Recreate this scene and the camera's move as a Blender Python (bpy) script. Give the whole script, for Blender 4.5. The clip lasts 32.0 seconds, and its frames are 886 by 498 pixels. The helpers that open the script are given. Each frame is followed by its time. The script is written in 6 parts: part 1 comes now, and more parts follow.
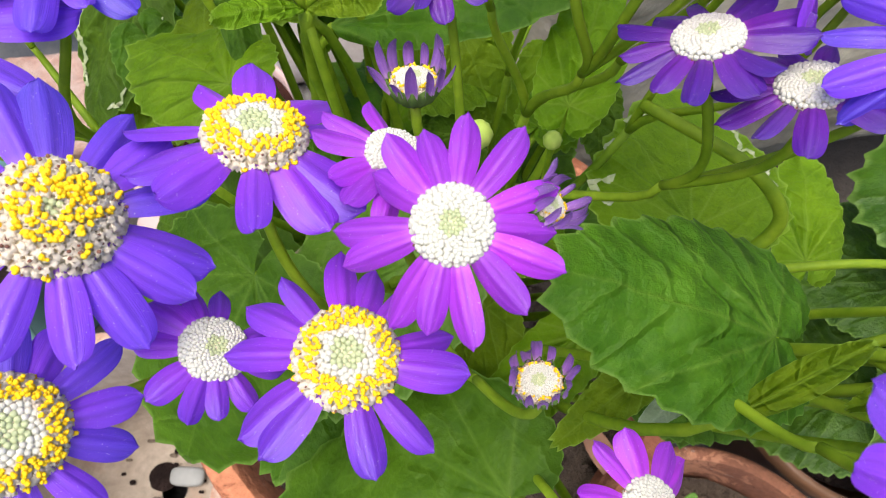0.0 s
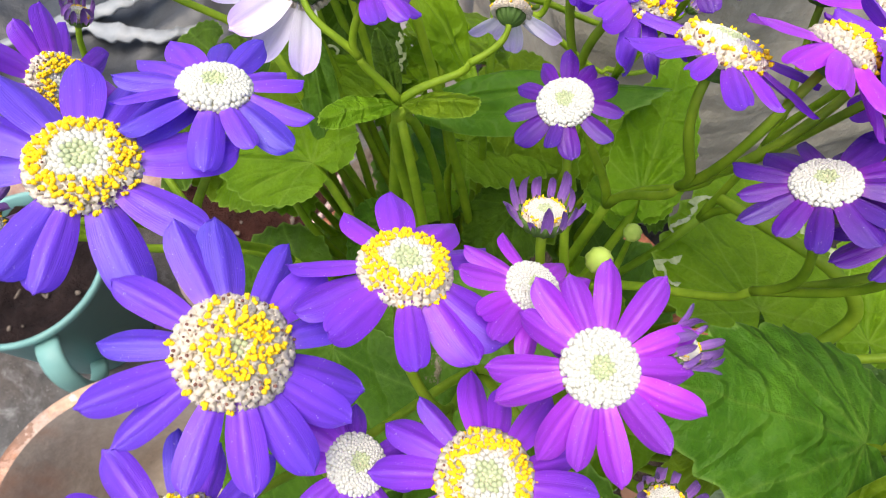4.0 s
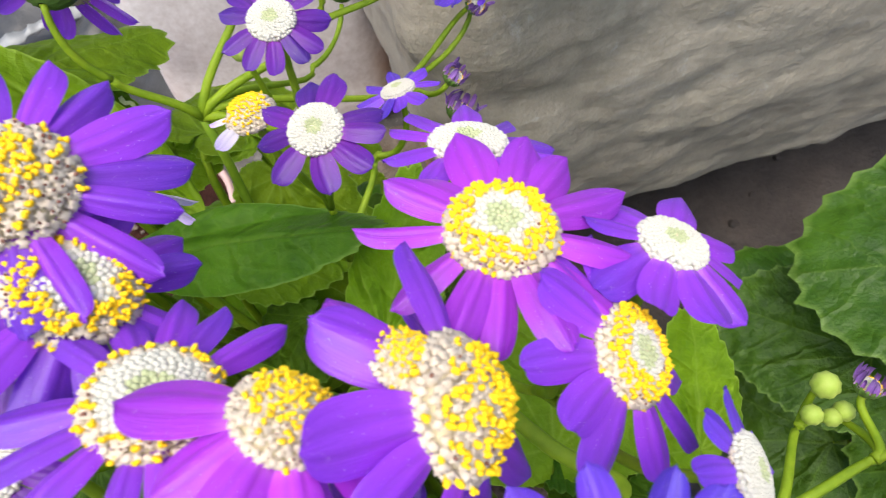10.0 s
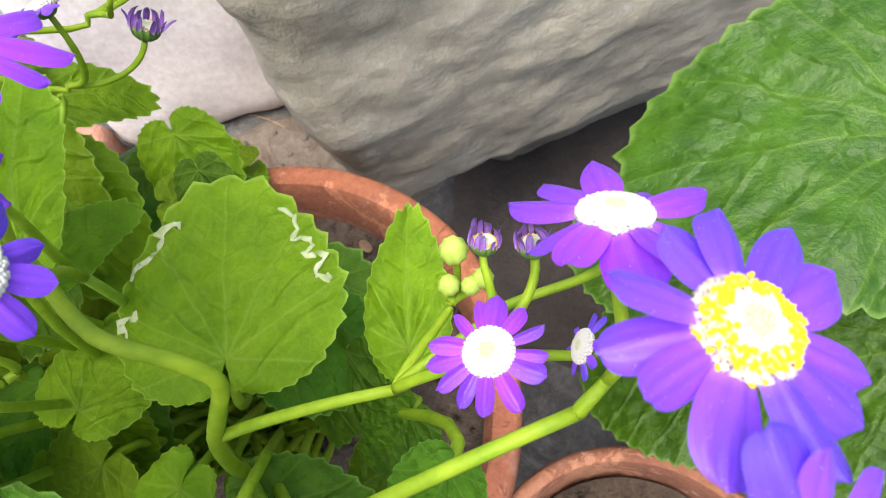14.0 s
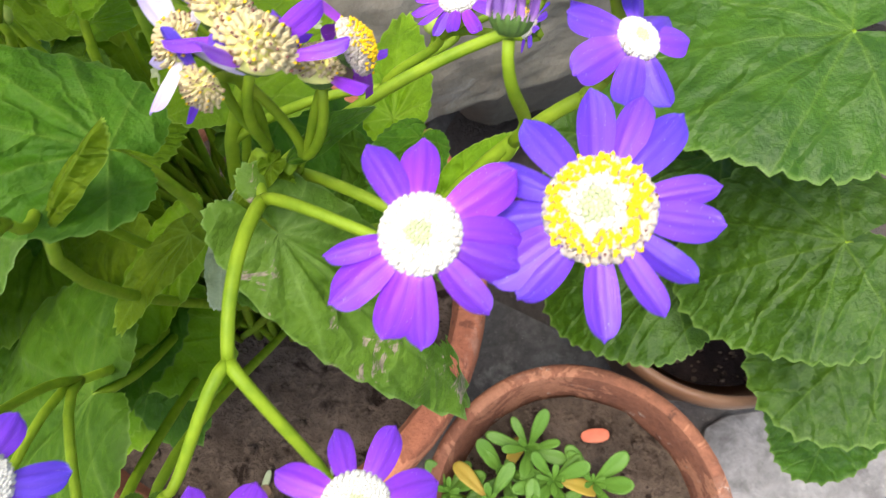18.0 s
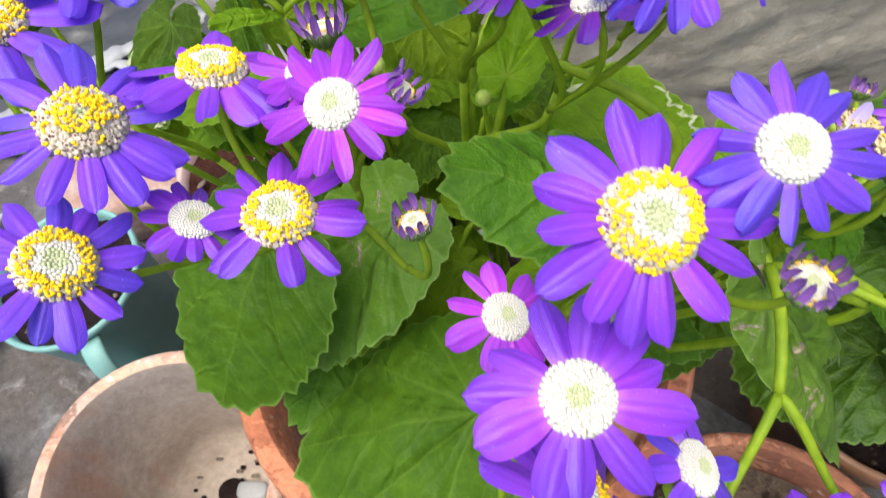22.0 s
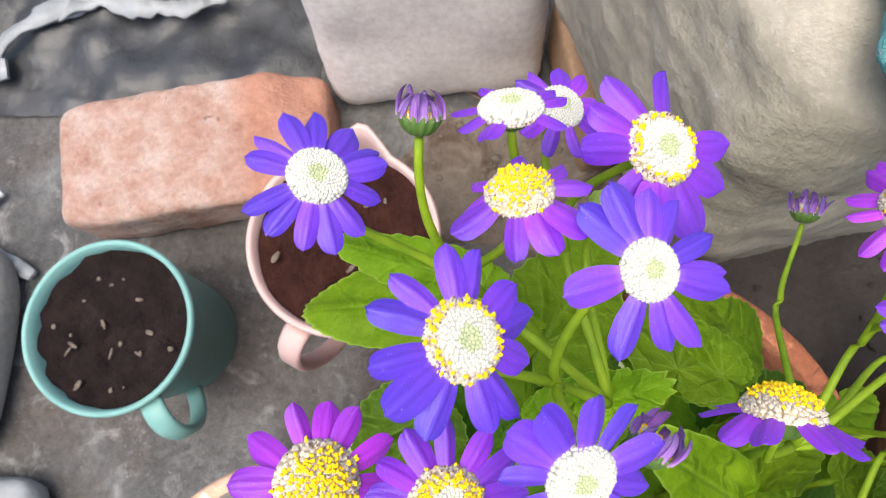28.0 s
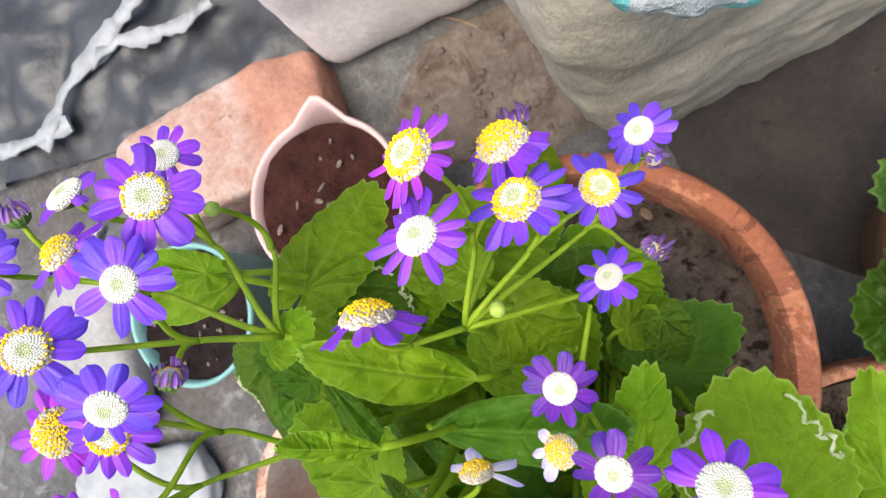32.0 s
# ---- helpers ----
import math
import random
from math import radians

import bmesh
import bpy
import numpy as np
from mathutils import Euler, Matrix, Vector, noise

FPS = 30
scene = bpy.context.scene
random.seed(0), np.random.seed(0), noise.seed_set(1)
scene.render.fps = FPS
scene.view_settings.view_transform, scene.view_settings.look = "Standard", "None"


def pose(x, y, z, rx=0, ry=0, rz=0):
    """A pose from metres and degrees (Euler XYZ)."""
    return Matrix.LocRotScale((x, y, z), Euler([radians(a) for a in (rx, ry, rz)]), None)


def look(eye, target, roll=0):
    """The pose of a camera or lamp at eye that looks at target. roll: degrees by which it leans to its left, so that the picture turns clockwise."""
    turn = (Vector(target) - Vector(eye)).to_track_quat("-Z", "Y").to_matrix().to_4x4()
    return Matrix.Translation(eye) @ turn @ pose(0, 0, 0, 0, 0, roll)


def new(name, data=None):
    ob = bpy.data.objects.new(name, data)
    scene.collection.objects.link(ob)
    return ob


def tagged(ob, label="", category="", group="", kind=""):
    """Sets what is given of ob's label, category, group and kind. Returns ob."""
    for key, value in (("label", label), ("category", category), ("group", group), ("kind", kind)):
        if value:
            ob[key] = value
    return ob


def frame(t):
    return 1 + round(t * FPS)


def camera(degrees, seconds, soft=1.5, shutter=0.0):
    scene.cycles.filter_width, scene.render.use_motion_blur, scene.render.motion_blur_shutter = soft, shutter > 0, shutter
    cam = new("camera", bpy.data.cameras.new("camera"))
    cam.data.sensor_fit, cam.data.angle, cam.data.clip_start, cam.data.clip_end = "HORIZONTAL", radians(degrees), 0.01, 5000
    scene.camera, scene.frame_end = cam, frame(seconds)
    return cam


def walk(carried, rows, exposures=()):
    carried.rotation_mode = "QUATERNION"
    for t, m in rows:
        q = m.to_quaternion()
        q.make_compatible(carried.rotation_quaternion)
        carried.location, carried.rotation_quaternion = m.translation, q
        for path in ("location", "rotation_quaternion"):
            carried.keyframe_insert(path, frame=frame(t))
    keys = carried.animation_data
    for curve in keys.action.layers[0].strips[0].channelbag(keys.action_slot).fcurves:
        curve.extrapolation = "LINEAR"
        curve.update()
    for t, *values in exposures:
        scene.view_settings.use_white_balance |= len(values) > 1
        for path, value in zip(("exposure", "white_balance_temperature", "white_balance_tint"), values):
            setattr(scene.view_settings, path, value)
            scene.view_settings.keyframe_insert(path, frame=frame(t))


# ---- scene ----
cam = camera(67.8, 32.0, soft=0.85, shutter=0.25)
cam.data.dof.use_dof = True
cam.data.dof.focus_distance = 0.105
cam.data.dof.aperture_fstop = cam.data.lens / 0.4
PATH = [
    (0, (0.01447, -0.09909, 0.60649), (-0.0214, 0.2858, -0.3158), -2.64),
    (0.5, (0.01554, -0.10078, 0.60746), (-0.0215, 0.2874, -0.3134), -2.83),
    (1, (0.01708, -0.10182, 0.60855), (-0.0190, 0.2896, -0.3110), -2.73),
    (1.5, (0.01437, -0.10401, 0.60959), (-0.0192, 0.3021, -0.3036), -2.00),
    (2, (0.00979, -0.10397, 0.60970), (-0.0152, 0.3043, -0.3028), 0.67),
    (2.5, (0.00149, -0.10527, 0.61325), (-0.0410, 0.3146, -0.2933), -0.30),
    (4.5, (-0.00117, -0.08737, 0.61728), (-0.0592, 0.3357, -0.2870), -4.55),
    (5, (0.00123, -0.08682, 0.61675), (-0.0563, 0.3354, -0.2879), -5.32),
    (5.5, (0.00557, -0.08229, 0.61502), (-0.0350, 0.3494, -0.2861), -3.56),
    (6, (0.01055, -0.07382, 0.61400), (-0.0508, 0.3374, -0.2955), -7.22),
    (6.5, (0.02506, -0.06652, 0.60996), (-0.0379, 0.3419, -0.3007), -9.42),
    (7, (0.03799, -0.06069, 0.60653), (-0.0331, 0.3242, -0.3137), -12.54),
    (7.5, (0.03976, -0.05426, 0.60545), (-0.0270, 0.3234, -0.3181), -12.31),
    (8, (0.03891, -0.05510, 0.60552), (-0.0244, 0.3212, -0.3188), -10.99),
    (8.5, (0.04408, -0.05279, 0.60566), (-0.0155, 0.3258, -0.3180), -10.63),
    (9, (0.04144, -0.04319, 0.61101), (-0.0219, 0.3337, -0.3131), -11.37),
    (9.5, (0.04472, -0.03731, 0.61427), (-0.0204, 0.3440, -0.3079), -12.35),
    (10, (0.05849, -0.03819, 0.60562), (0.0014, 0.3272, -0.3235), -13.02),
    (10.5, (0.06965, -0.03670, 0.60346), (0.0061, 0.3265, -0.3261), -15.45),
    (11, (0.07973, -0.04268, 0.59834), (-0.0001, 0.3196, -0.3303), -19.11),
    (11.5, (0.08745, -0.04446, 0.59376), (0.0022, 0.3218, -0.3329), -20.71),
    (12, (0.09451, -0.04503, 0.58752), (0.0072, 0.3182, -0.3401), -21.18),
    (12.5, (0.10334, -0.04945, 0.57928), (0.0229, 0.3100, -0.3504), -20.82),
    (13, (0.11447, -0.05435, 0.57384), (0.0390, 0.2996, -0.3584), -21.50),
    (13.5, (0.12828, -0.05669, 0.57919), (0.0468, 0.2973, -0.3525), -24.13),
    (15.5, (0.12642, -0.08751, 0.58488), (0.1093, 0.2801, -0.3449), -8.65),
    (16, (0.12366, -0.09499, 0.58132), (0.1001, 0.2660, -0.3510), -10.06),
    (16.5, (0.12620, -0.09801, 0.57999), (0.1020, 0.2589, -0.3538), -10.82),
    (17, (0.12787, -0.10322, 0.58052), (0.1029, 0.2525, -0.3538), -10.95),
    (17.5, (0.12692, -0.11296, 0.58333), (0.0964, 0.2504, -0.3478), -11.75),
    (18, (0.12238, -0.12751, 0.58824), (0.0814, 0.2461, -0.3384), -12.30),
    (18.5, (0.11158, -0.14256, 0.59455), (0.0512, 0.2380, -0.3282), -14.24),
    (19, (0.10340, -0.15233, 0.60188), (0.0346, 0.2307, -0.3193), -15.11),
    (19.5, (0.09468, -0.15986, 0.60577), (0.0118, 0.2358, -0.3089), -15.48),
    (20, (0.09216, -0.16978, 0.60684), (0.0124, 0.2238, -0.3090), -13.69),
    (20.5, (0.07130, -0.16831, 0.61320), (-0.0329, 0.2384, -0.2944), -15.56),
    (21, (0.05731, -0.15507, 0.61820), (-0.0673, 0.2658, -0.2803), -18.08),
    (21.5, (0.05314, -0.14911, 0.62043), (-0.0889, 0.2769, -0.2731), -20.06),
    (22, (0.04335, -0.13604, 0.62268), (-0.0929, 0.3118, -0.2610), -17.00),
    (22.5, (0.04156, -0.11999, 0.62819), (-0.1088, 0.3625, -0.2347), -18.33),
    (23, (0.02670, -0.10433, 0.64252), (-0.0760, 0.3424, -0.2462), -15.55),
    (23.5, (0.00564, -0.09163, 0.65790), (-0.1206, 0.3212, -0.2441), -19.07),
    (24, (-0.03479, -0.07904, 0.66656), (-0.1313, 0.3203, -0.2452), -11.40),
    (24.5, (-0.05270, -0.07049, 0.66729), (-0.1425, 0.3221, -0.2480), -8.85),
    (25, (-0.05820, -0.05210, 0.66214), (-0.1262, 0.3330, -0.2582), -4.78),
    (25.5, (-0.06829, -0.03245, 0.65673), (-0.1314, 0.3373, -0.2703), -3.45),
    (26, (-0.07800, -0.01156, 0.65312), (-0.1337, 0.3607, -0.2733), -2.33),
    (26.5, (-0.07749, 0.00582, 0.64944), (-0.1331, 0.3722, -0.2793), -3.43),
    (28.5, (-0.06012, 0.07404, 0.64445), (-0.1538, 0.2088, -0.3420), -36.10),
    (29, (-0.04121, 0.08146, 0.64944), (-0.1611, 0.1863, -0.3378), -52.19),
    (29.5, (-0.01868, 0.08533, 0.64446), (-0.1461, 0.1596, -0.3446), -64.83),
    (30, (0.00022, 0.08763, 0.64137), (-0.1568, 0.1383, -0.3449), -79.03),
    (30.5, (0.01455, 0.09265, 0.64141), (-0.2003, 0.1137, -0.3350), -93.61),
    (31, (0.02919, 0.08956, 0.63679), (-0.2572, 0.0703, -0.3211), -105.87),
    (31.5, (0.04757, 0.07689, 0.65075), (-0.2647, 0.0813, -0.2992), -102.96),
    (32, (0.05535, 0.05625, 0.67375), (-0.2360, 0.1319, -0.2799), -88.80),
]

walk(cam, [(t, look(eye, target, roll)) for t, eye, target, roll in PATH], [(0, 1.18), (2, 1.27), (5, 1.2), (6, 1.3), (7, 1.25), (8, 1.2), (9, 1.1), (10, 1.16), (11, 1.18), (12, 1.43), (13, 1.8), (13.5, 1.85), (15.5, 1.5), (16, 1.47), (19, 1.6), (20, 1.62), (21, 1.5), (22, 1.3), (24, 1.3), (25, 1.22), (26, 1.18), (29, 1.3), (32, 1.38)])

# ---- light ----
world = bpy.data.worlds.new("world")
scene.world = world
world.use_nodes = True
wn = world.node_tree
sky = wn.nodes.new("ShaderNodeTexSky")
sky.sky_type, sky.sun_disc = "NISHITA", False
sky.sun_elevation, sky.sun_rotation = radians(80), radians(220)
sky.air_density, sky.dust_density, sky.ozone_density = 1.0, 4.0, 0.6
wn.nodes["Background"].inputs["Strength"].default_value = 0.125
wn.links.new(sky.outputs[0], wn.nodes["Background"].inputs["Color"])
sun_data = bpy.data.lights.new("sun", "SUN")
sun_data.energy, sun_data.angle, sun_data.color = 1.6, radians(50), (1.0, 0.95, 0.86)
sun = new("sun", sun_data)
sun.matrix_world = look((-0.32, -0.38, 2.8), (0, 0, 0))

# ---- materials ----
class Nodes:
    """A short way to write node materials."""

    def __init__(self, name):
        self.m = bpy.data.materials.new(name)
        self.m.use_nodes = True
        self.t = self.m.node_tree
        self.bsdf = self.t.nodes["Principled BSDF"]

    def add(self, kind, **values):
        n = self.t.nodes.new("ShaderNode" + kind)
        for k, v in values.items():
            n.inputs[k.replace("_", " ")].default_value = v
        return n

    def link(self, a, b):
        self.t.links.new(a, b)

    def math(self, op, a, b=None):
        n = self.t.nodes.new("ShaderNodeMath")
        n.operation = op
        for i, v in enumerate((a, b)):
            if v is None:
                continue
            if isinstance(v, (int, float)):
                n.inputs[i].default_value = v
            else:
                self.link(v, n.inputs[i])
        return n.outputs[0]

    def ramp(self, fac, stops, smooth=False):
        n = self.t.nodes.new("ShaderNodeValToRGB")
        n.color_ramp.interpolation = "EASE" if smooth else "LINEAR"
        while len(n.color_ramp.elements) < len(stops):
            n.color_ramp.elements.new(0.5)
        for e, (p, c) in zip(n.color_ramp.elements, stops):
            e.position, e.color = p, (*c, 1)
        self.link(fac, n.inputs[0])
        return n.outputs[0]

    def mix(self, fac, a, b, blend="MIX"):
        n = self.t.nodes.new("ShaderNodeMix")
        n.data_type, n.blend_type = "RGBA", blend
        for i, v in ((0, fac), (6, a), (7, b)):
            if isinstance(v, (int, float)):
                n.inputs[i].default_value = v
            elif isinstance(v, tuple):
                n.inputs[i].default_value = (*v, 1)
            else:
                self.link(v, n.inputs[i])
        return n.outputs[2]

    def noise(self, scale, detail=4.0, rough=0.55, coords=None, distort=0.0):
        n = self.add("TexNoise", Scale=scale, Detail=detail, Roughness=rough, Distortion=distort)
        self.link(coords if coords is not None else self.coords("Object"), n.inputs["Vector"])
        return n.outputs[0]

    def coords(self, which):
        return self.add("TexCoord").outputs[which]

    def bump(self, height, strength=0.3, distance=0.001):
        n = self.add("Bump", Strength=strength, Distance=distance)
        self.link(height, n.inputs["Height"])
        self.link(n.outputs[0], self.bsdf.inputs["Normal"])

    def color(self, c):
        if isinstance(c, tuple):
            self.bsdf.inputs["Base Color"].default_value = (*c, 1)
        else:
            self.link(c, self.bsdf.inputs["Base Color"])

    def set(self, rough=0.6, metal=0.0, spec=0.5):
        self.bsdf.inputs["Roughness"].default_value = rough
        self.bsdf.inputs["Metallic"].default_value = metal
        self.bsdf.inputs["Specular IOR Level"].default_value = spec
        return self.m

    def thin(self, color, share):
        """Lets part of the light through a thin leaf or petal."""
        tr = self.add("BsdfTranslucent")
        if isinstance(color, tuple):
            tr.inputs[0].default_value = (*color, 1)
        else:
            self.link(color, tr.inputs[0])
        mx = self.add("MixShader", Fac=share)
        out = self.t.nodes["Material Output"]
        self.link(self.bsdf.outputs[0], mx.inputs[1])
        self.link(tr.outputs[0], mx.inputs[2])
        self.link(mx.outputs[0], out.inputs[0])


VEINS = (0.0, 0.50, 1.05, 1.75)


def rough_surface(name, a, b, scale, rough=0.8, fine=None, bump=0.3, dist=0.001, stain=None, stain_scale=3.0, stain_at=(0.5, 0.65)):
    n = Nodes(name)
    big = n.noise(scale, 6, 0.6)
    col = n.ramp(big, [(0.3, a), (0.7, b)])
    small = n.noise(fine or scale * 12, 4, 0.7)
    col = n.mix(0.35, col, n.ramp(small, [(0.3, (0.25, 0.25, 0.25)), (0.7, (0.8, 0.8, 0.8))]), "OVERLAY")
    if stain:
        spots = n.noise(stain_scale, 5, 0.6, distort=0.6)
        col = n.mix(n.ramp(spots, [(stain_at[0], (0, 0, 0)), (stain_at[1], (1, 1, 1))]), col, stain)
    n.color(col)
    n.bump(small, bump, dist)
    return n.set(rough, spec=0.12 if rough > 0.9 else 0.5)


def petal_material(name, base, mid, tip, share=0.36):
    n = Nodes(name)
    uv = n.coords("UV")
    sep = n.add("SeparateXYZ")
    n.link(uv, sep.inputs[0])
    along = n.ramp(sep.outputs[0], [(0.0, base), (0.28, mid), (1.0, tip)], True)
    rnd = n.add("ObjectInfo").outputs["Random"]
    hue = n.add("HueSaturation")
    n.link(n.math("ADD", 0.485, n.math("MULTIPLY", rnd, 0.03)), hue.inputs["Hue"])
    n.link(n.math("ADD", 0.8, n.math("MULTIPLY", rnd, 0.4)), hue.inputs["Value"])
    n.link(along, hue.inputs["Color"])
    # fine streaks that run along the petal, and pale dust
    streak = n.add("TexNoise", Scale=1.0, Detail=2.0)
    mp = n.add("Mapping")
    mp.inputs["Scale"].default_value = (3, 26, 1)
    n.link(uv, mp.inputs[0])
    n.link(mp.outputs[0], streak.inputs["Vector"])
    pale = tuple(min(1, c * 1.45 + 0.05) for c in mid)
    col = n.mix(n.ramp(streak.outputs[0], [(0.38, (0, 0, 0)), (0.78, (0.20, 0.20, 0.20))]), hue.outputs[0], pale)
    cloud = n.noise(170, 3, 0.6)
    col = n.mix(n.ramp(cloud, [(0.42, (0, 0, 0)), (0.80, (0.45, 0.45, 0.45))]), col, pale)
    # two darker furrows
    line = n.math("ABSOLUTE", n.math("SUBTRACT", n.math("ABSOLUTE", n.math("SUBTRACT", sep.outputs[1], 0.5)), 0.17))
    col = n.mix(n.ramp(line, [(0.0, (0.22, 0.22, 0.22)), (0.10, (0, 0, 0))], True), col, tuple(c * 0.45 for c in mid))
    # grains of pollen and tiny drops
    grid = n.add("Mapping")
    grid.inputs["Scale"].default_value = (26, 11, 1)
    n.link(uv, grid.inputs[0])
    cells = n.add("TexVoronoi", Scale=1.0)
    n.link(grid.outputs[0], cells.inputs["Vector"])
    seldom = n.math("GREATER_THAN", n.noise(240, 2, 0.5), 0.56)
    dots = n.math("MULTIPLY", n.math("LESS_THAN", cells.outputs["Distance"], 0.13), seldom)
    col = n.mix(n.math("MULTIPLY", dots, 0.75), col, (0.85, 0.80, 0.90))
    n.color(col)
    n.bump(n.math("ADD", n.math("MULTIPLY", n.math("MINIMUM", line, 0.12), 3.0), n.math("ADD", n.math("MULTIPLY", streak.outputs[0], 0.5), dots)), 0.35, 0.0006)
    n.thin(col, share)
    n.bsdf.inputs["Sheen Weight"].default_value = 0.06
    n.bsdf.inputs["Sheen Tint"].default_value = (0.85, 0.70, 1.0, 1)
    return n.set(0.38, spec=0.5)


def leaf_material(name, dark, light, vein, share=0.25, bumpy=0.85, spots=None, gloss=0.2, depth=0.0018):
    """A toothed leaf: cloudy greens, palmate veins, faint side veins, quilted relief and a pale rim."""
    n = Nodes(name)
    uv = n.coords("UV")
    sep = n.add("SeparateXYZ")
    n.link(uv, sep.inputs[0])
    x, y = sep.outputs[0], sep.outputs[1]
    wave = n.math("MULTIPLY", n.math("SUBTRACT", n.noise(5, 3, 0.5, uv), 0.5), 0.09)
    ay = n.math("ABSOLUTE", n.math("ADD", y, n.math("MULTIPLY", wave, 0.35)))
    rad = n.math("SQRT", n.math("ADD", n.math("MULTIPLY", x, x), n.math("MULTIPLY", y, y)))
    bent = n.math("ADD", ay, n.math("MULTIPLY", wave, rad))
    main = ay
    for a in VEINS[1:]:
        across = n.math("ABSOLUTE", n.math("SUBTRACT", n.math("MULTIPLY", bent, math.cos(a)), n.math("MULTIPLY", x, math.sin(a))))
        ahead = n.math("ADD", n.math("MULTIPLY", x, math.cos(a)), n.math("MULTIPLY", bent, math.sin(a)))
        main = n.math("MINIMUM", main, n.math("ADD", across, n.math("LESS_THAN", ahead, 0.0)))
    main = n.math("ADD", main, n.math("MULTIPLY", rad, 0.006))
    # side veins that leave the midrib, uneven and faint
    bend_ = n.math("MULTIPLY", wave, 26)
    side = n.math("ABSOLUTE", n.math("SINE", n.math("ADD", n.math("MULTIPLY", x, 13), n.math("ADD", n.math("MULTIPLY", ay, -12), bend_))))
    cells = n.add("TexVoronoi", Scale=15.0)
    cells.feature = "DISTANCE_TO_EDGE"
    n.link(uv, cells.inputs["Vector"])
    quilt = n.add("TexVoronoi", Scale=11.0)
    quilt.feature = "SMOOTH_F1"
    quilt.inputs["Smoothness"].default_value = 0.8
    n.link(uv, quilt.inputs["Vector"])
    big, fine = n.noise(3.2, 5, 0.6, uv), n.noise(45, 3, 0.6, uv)
    rnd = n.add("ObjectInfo").outputs["Random"]
    col = n.mix(n.ramp(big, [(0.32, (0, 0, 0)), (0.68, (1, 1, 1))]), dark, light)
    col = n.mix(n.ramp(fine, [(0.35, (0.16, 0.16, 0.16)), (0.6, (0, 0, 0))]), col, tuple(c * 0.6 for c in dark))
    hue = n.add("HueSaturation")
    n.link(n.math("ADD", 0.478, n.math("MULTIPLY", rnd, 0.030)), hue.inputs["Hue"])
    n.link(n.math("ADD", 0.80, n.math("MULTIPLY", rnd, 0.42)), hue.inputs["Value"])
    n.link(col, hue.inputs["Color"])
    col = n.mix(n.ramp(cells.outputs["Distance"], [(0.0, (0.16, 0.16, 0.16)), (0.10, (0, 0, 0))]), hue.outputs[0], vein)
    col = n.mix(n.ramp(side, [(0.0, (0.17, 0.17, 0.17)), (0.16, (0, 0, 0))]), col, vein)
    col = n.mix(n.ramp(main, [(0.0, (0.55, 0.55, 0.55)), (0.005, (0.32, 0.32, 0.32)), (0.014, (0, 0, 0))]), col, vein)
    rim = n.add("UVMap")
    rim.uv_map = "rim"
    out = n.add("SeparateXYZ")
    n.link(rim.outputs[0], out.inputs[0])
    col = n.mix(n.ramp(out.outputs[0], [(0.965, (0, 0, 0)), (0.99, (0.5, 0.5, 0.5))]), col, tuple(min(1, c * 1.25 + 0.03) for c in vein))
    if spots:
        sp = n.noise(6, 6, 0.75, uv, 0.8)
        col = n.mix(n.ramp(sp, [(0.60, (0, 0, 0)), (0.63, (1, 1, 1))]), col, n.mix(n.ramp(fine, [(0.4, (0, 0, 0)), (0.6, (1, 1, 1))]), spots, tuple(c * 0.55 for c in spots)))
    n.color(col)
    relief = n.math("ADD", n.math("MULTIPLY", n.math("MINIMUM", main, 0.05), 9.0), n.math("ADD", n.math("MULTIPLY", n.math("MINIMUM", side, 0.4), 0.7), n.math("ADD", n.math("MULTIPLY", quilt.outputs["Distance"], -1.1), n.math("MULTIPLY", fine, 0.35))))
    n.bump(relief, bumpy, depth)
    n.thin(n.mix(0.5, col, light), share)
    return n.set(0.44, spec=gloss)


def grain(name, a, b, scale, rough=0.5, share=0.0, bump=0.15):
    """Plain plant or plastic surface with slight change of tone."""
    n = Nodes(name)
    f = n.noise(scale, 4, 0.6)
    col = n.ramp(f, [(0.3, a), (0.7, b)])
    n.color(col)
    n.bump(f, bump, 0.0005)
    if share:
        n.thin(col, share)
    return n.set(rough, spec=0.25)


PETAL = {
    "blue": petal_material("petal_blue_violet", (0.46, 0.20, 0.80), (0.158, 0.044, 0.63), (0.098, 0.032, 0.55)),
    "violet": petal_material("petal_violet", (0.58, 0.18, 0.78), (0.240, 0.034, 0.62), (0.136, 0.022, 0.52)),
    "magenta": petal_material("petal_purple", (0.66, 0.18, 0.78), (0.385, 0.034, 0.63), (0.250, 0.020, 0.52)),
    "dark": petal_material("petal_dark_violet", (0.34, 0.05, 0.40), (0.105, 0.007, 0.29), (0.058, 0.005, 0.27)),
    "furled": petal_material("petal_furled_dark_tipped", (0.42, 0.27, 0.42), (0.21, 0.085, 0.36), (0.022, 0.003, 0.07), 0.15),
    "pale": petal_material("petal_pale_lilac", (0.84, 0.80, 0.87), (0.78, 0.71, 0.85), (0.50, 0.36, 0.80)),
}
M_FLORET = grain("floret_white", (0.50, 0.49, 0.41), (0.63, 0.62, 0.55), 900, 0.55, 0.1)
M_FLORET_GREEN = grain("floret_greenish", (0.36, 0.41, 0.20), (0.50, 0.54, 0.34), 900, 0.55, 0.1)
M_OPEN = grain("floret_open_pinkish", (0.80, 0.68, 0.54), (0.90, 0.83, 0.72), 700, 0.6, 0.35)
M_WILT = grain("floret_wilted_cream", (0.58, 0.42, 0.22), (0.86, 0.80, 0.44), 260, 0.65, 0.2)
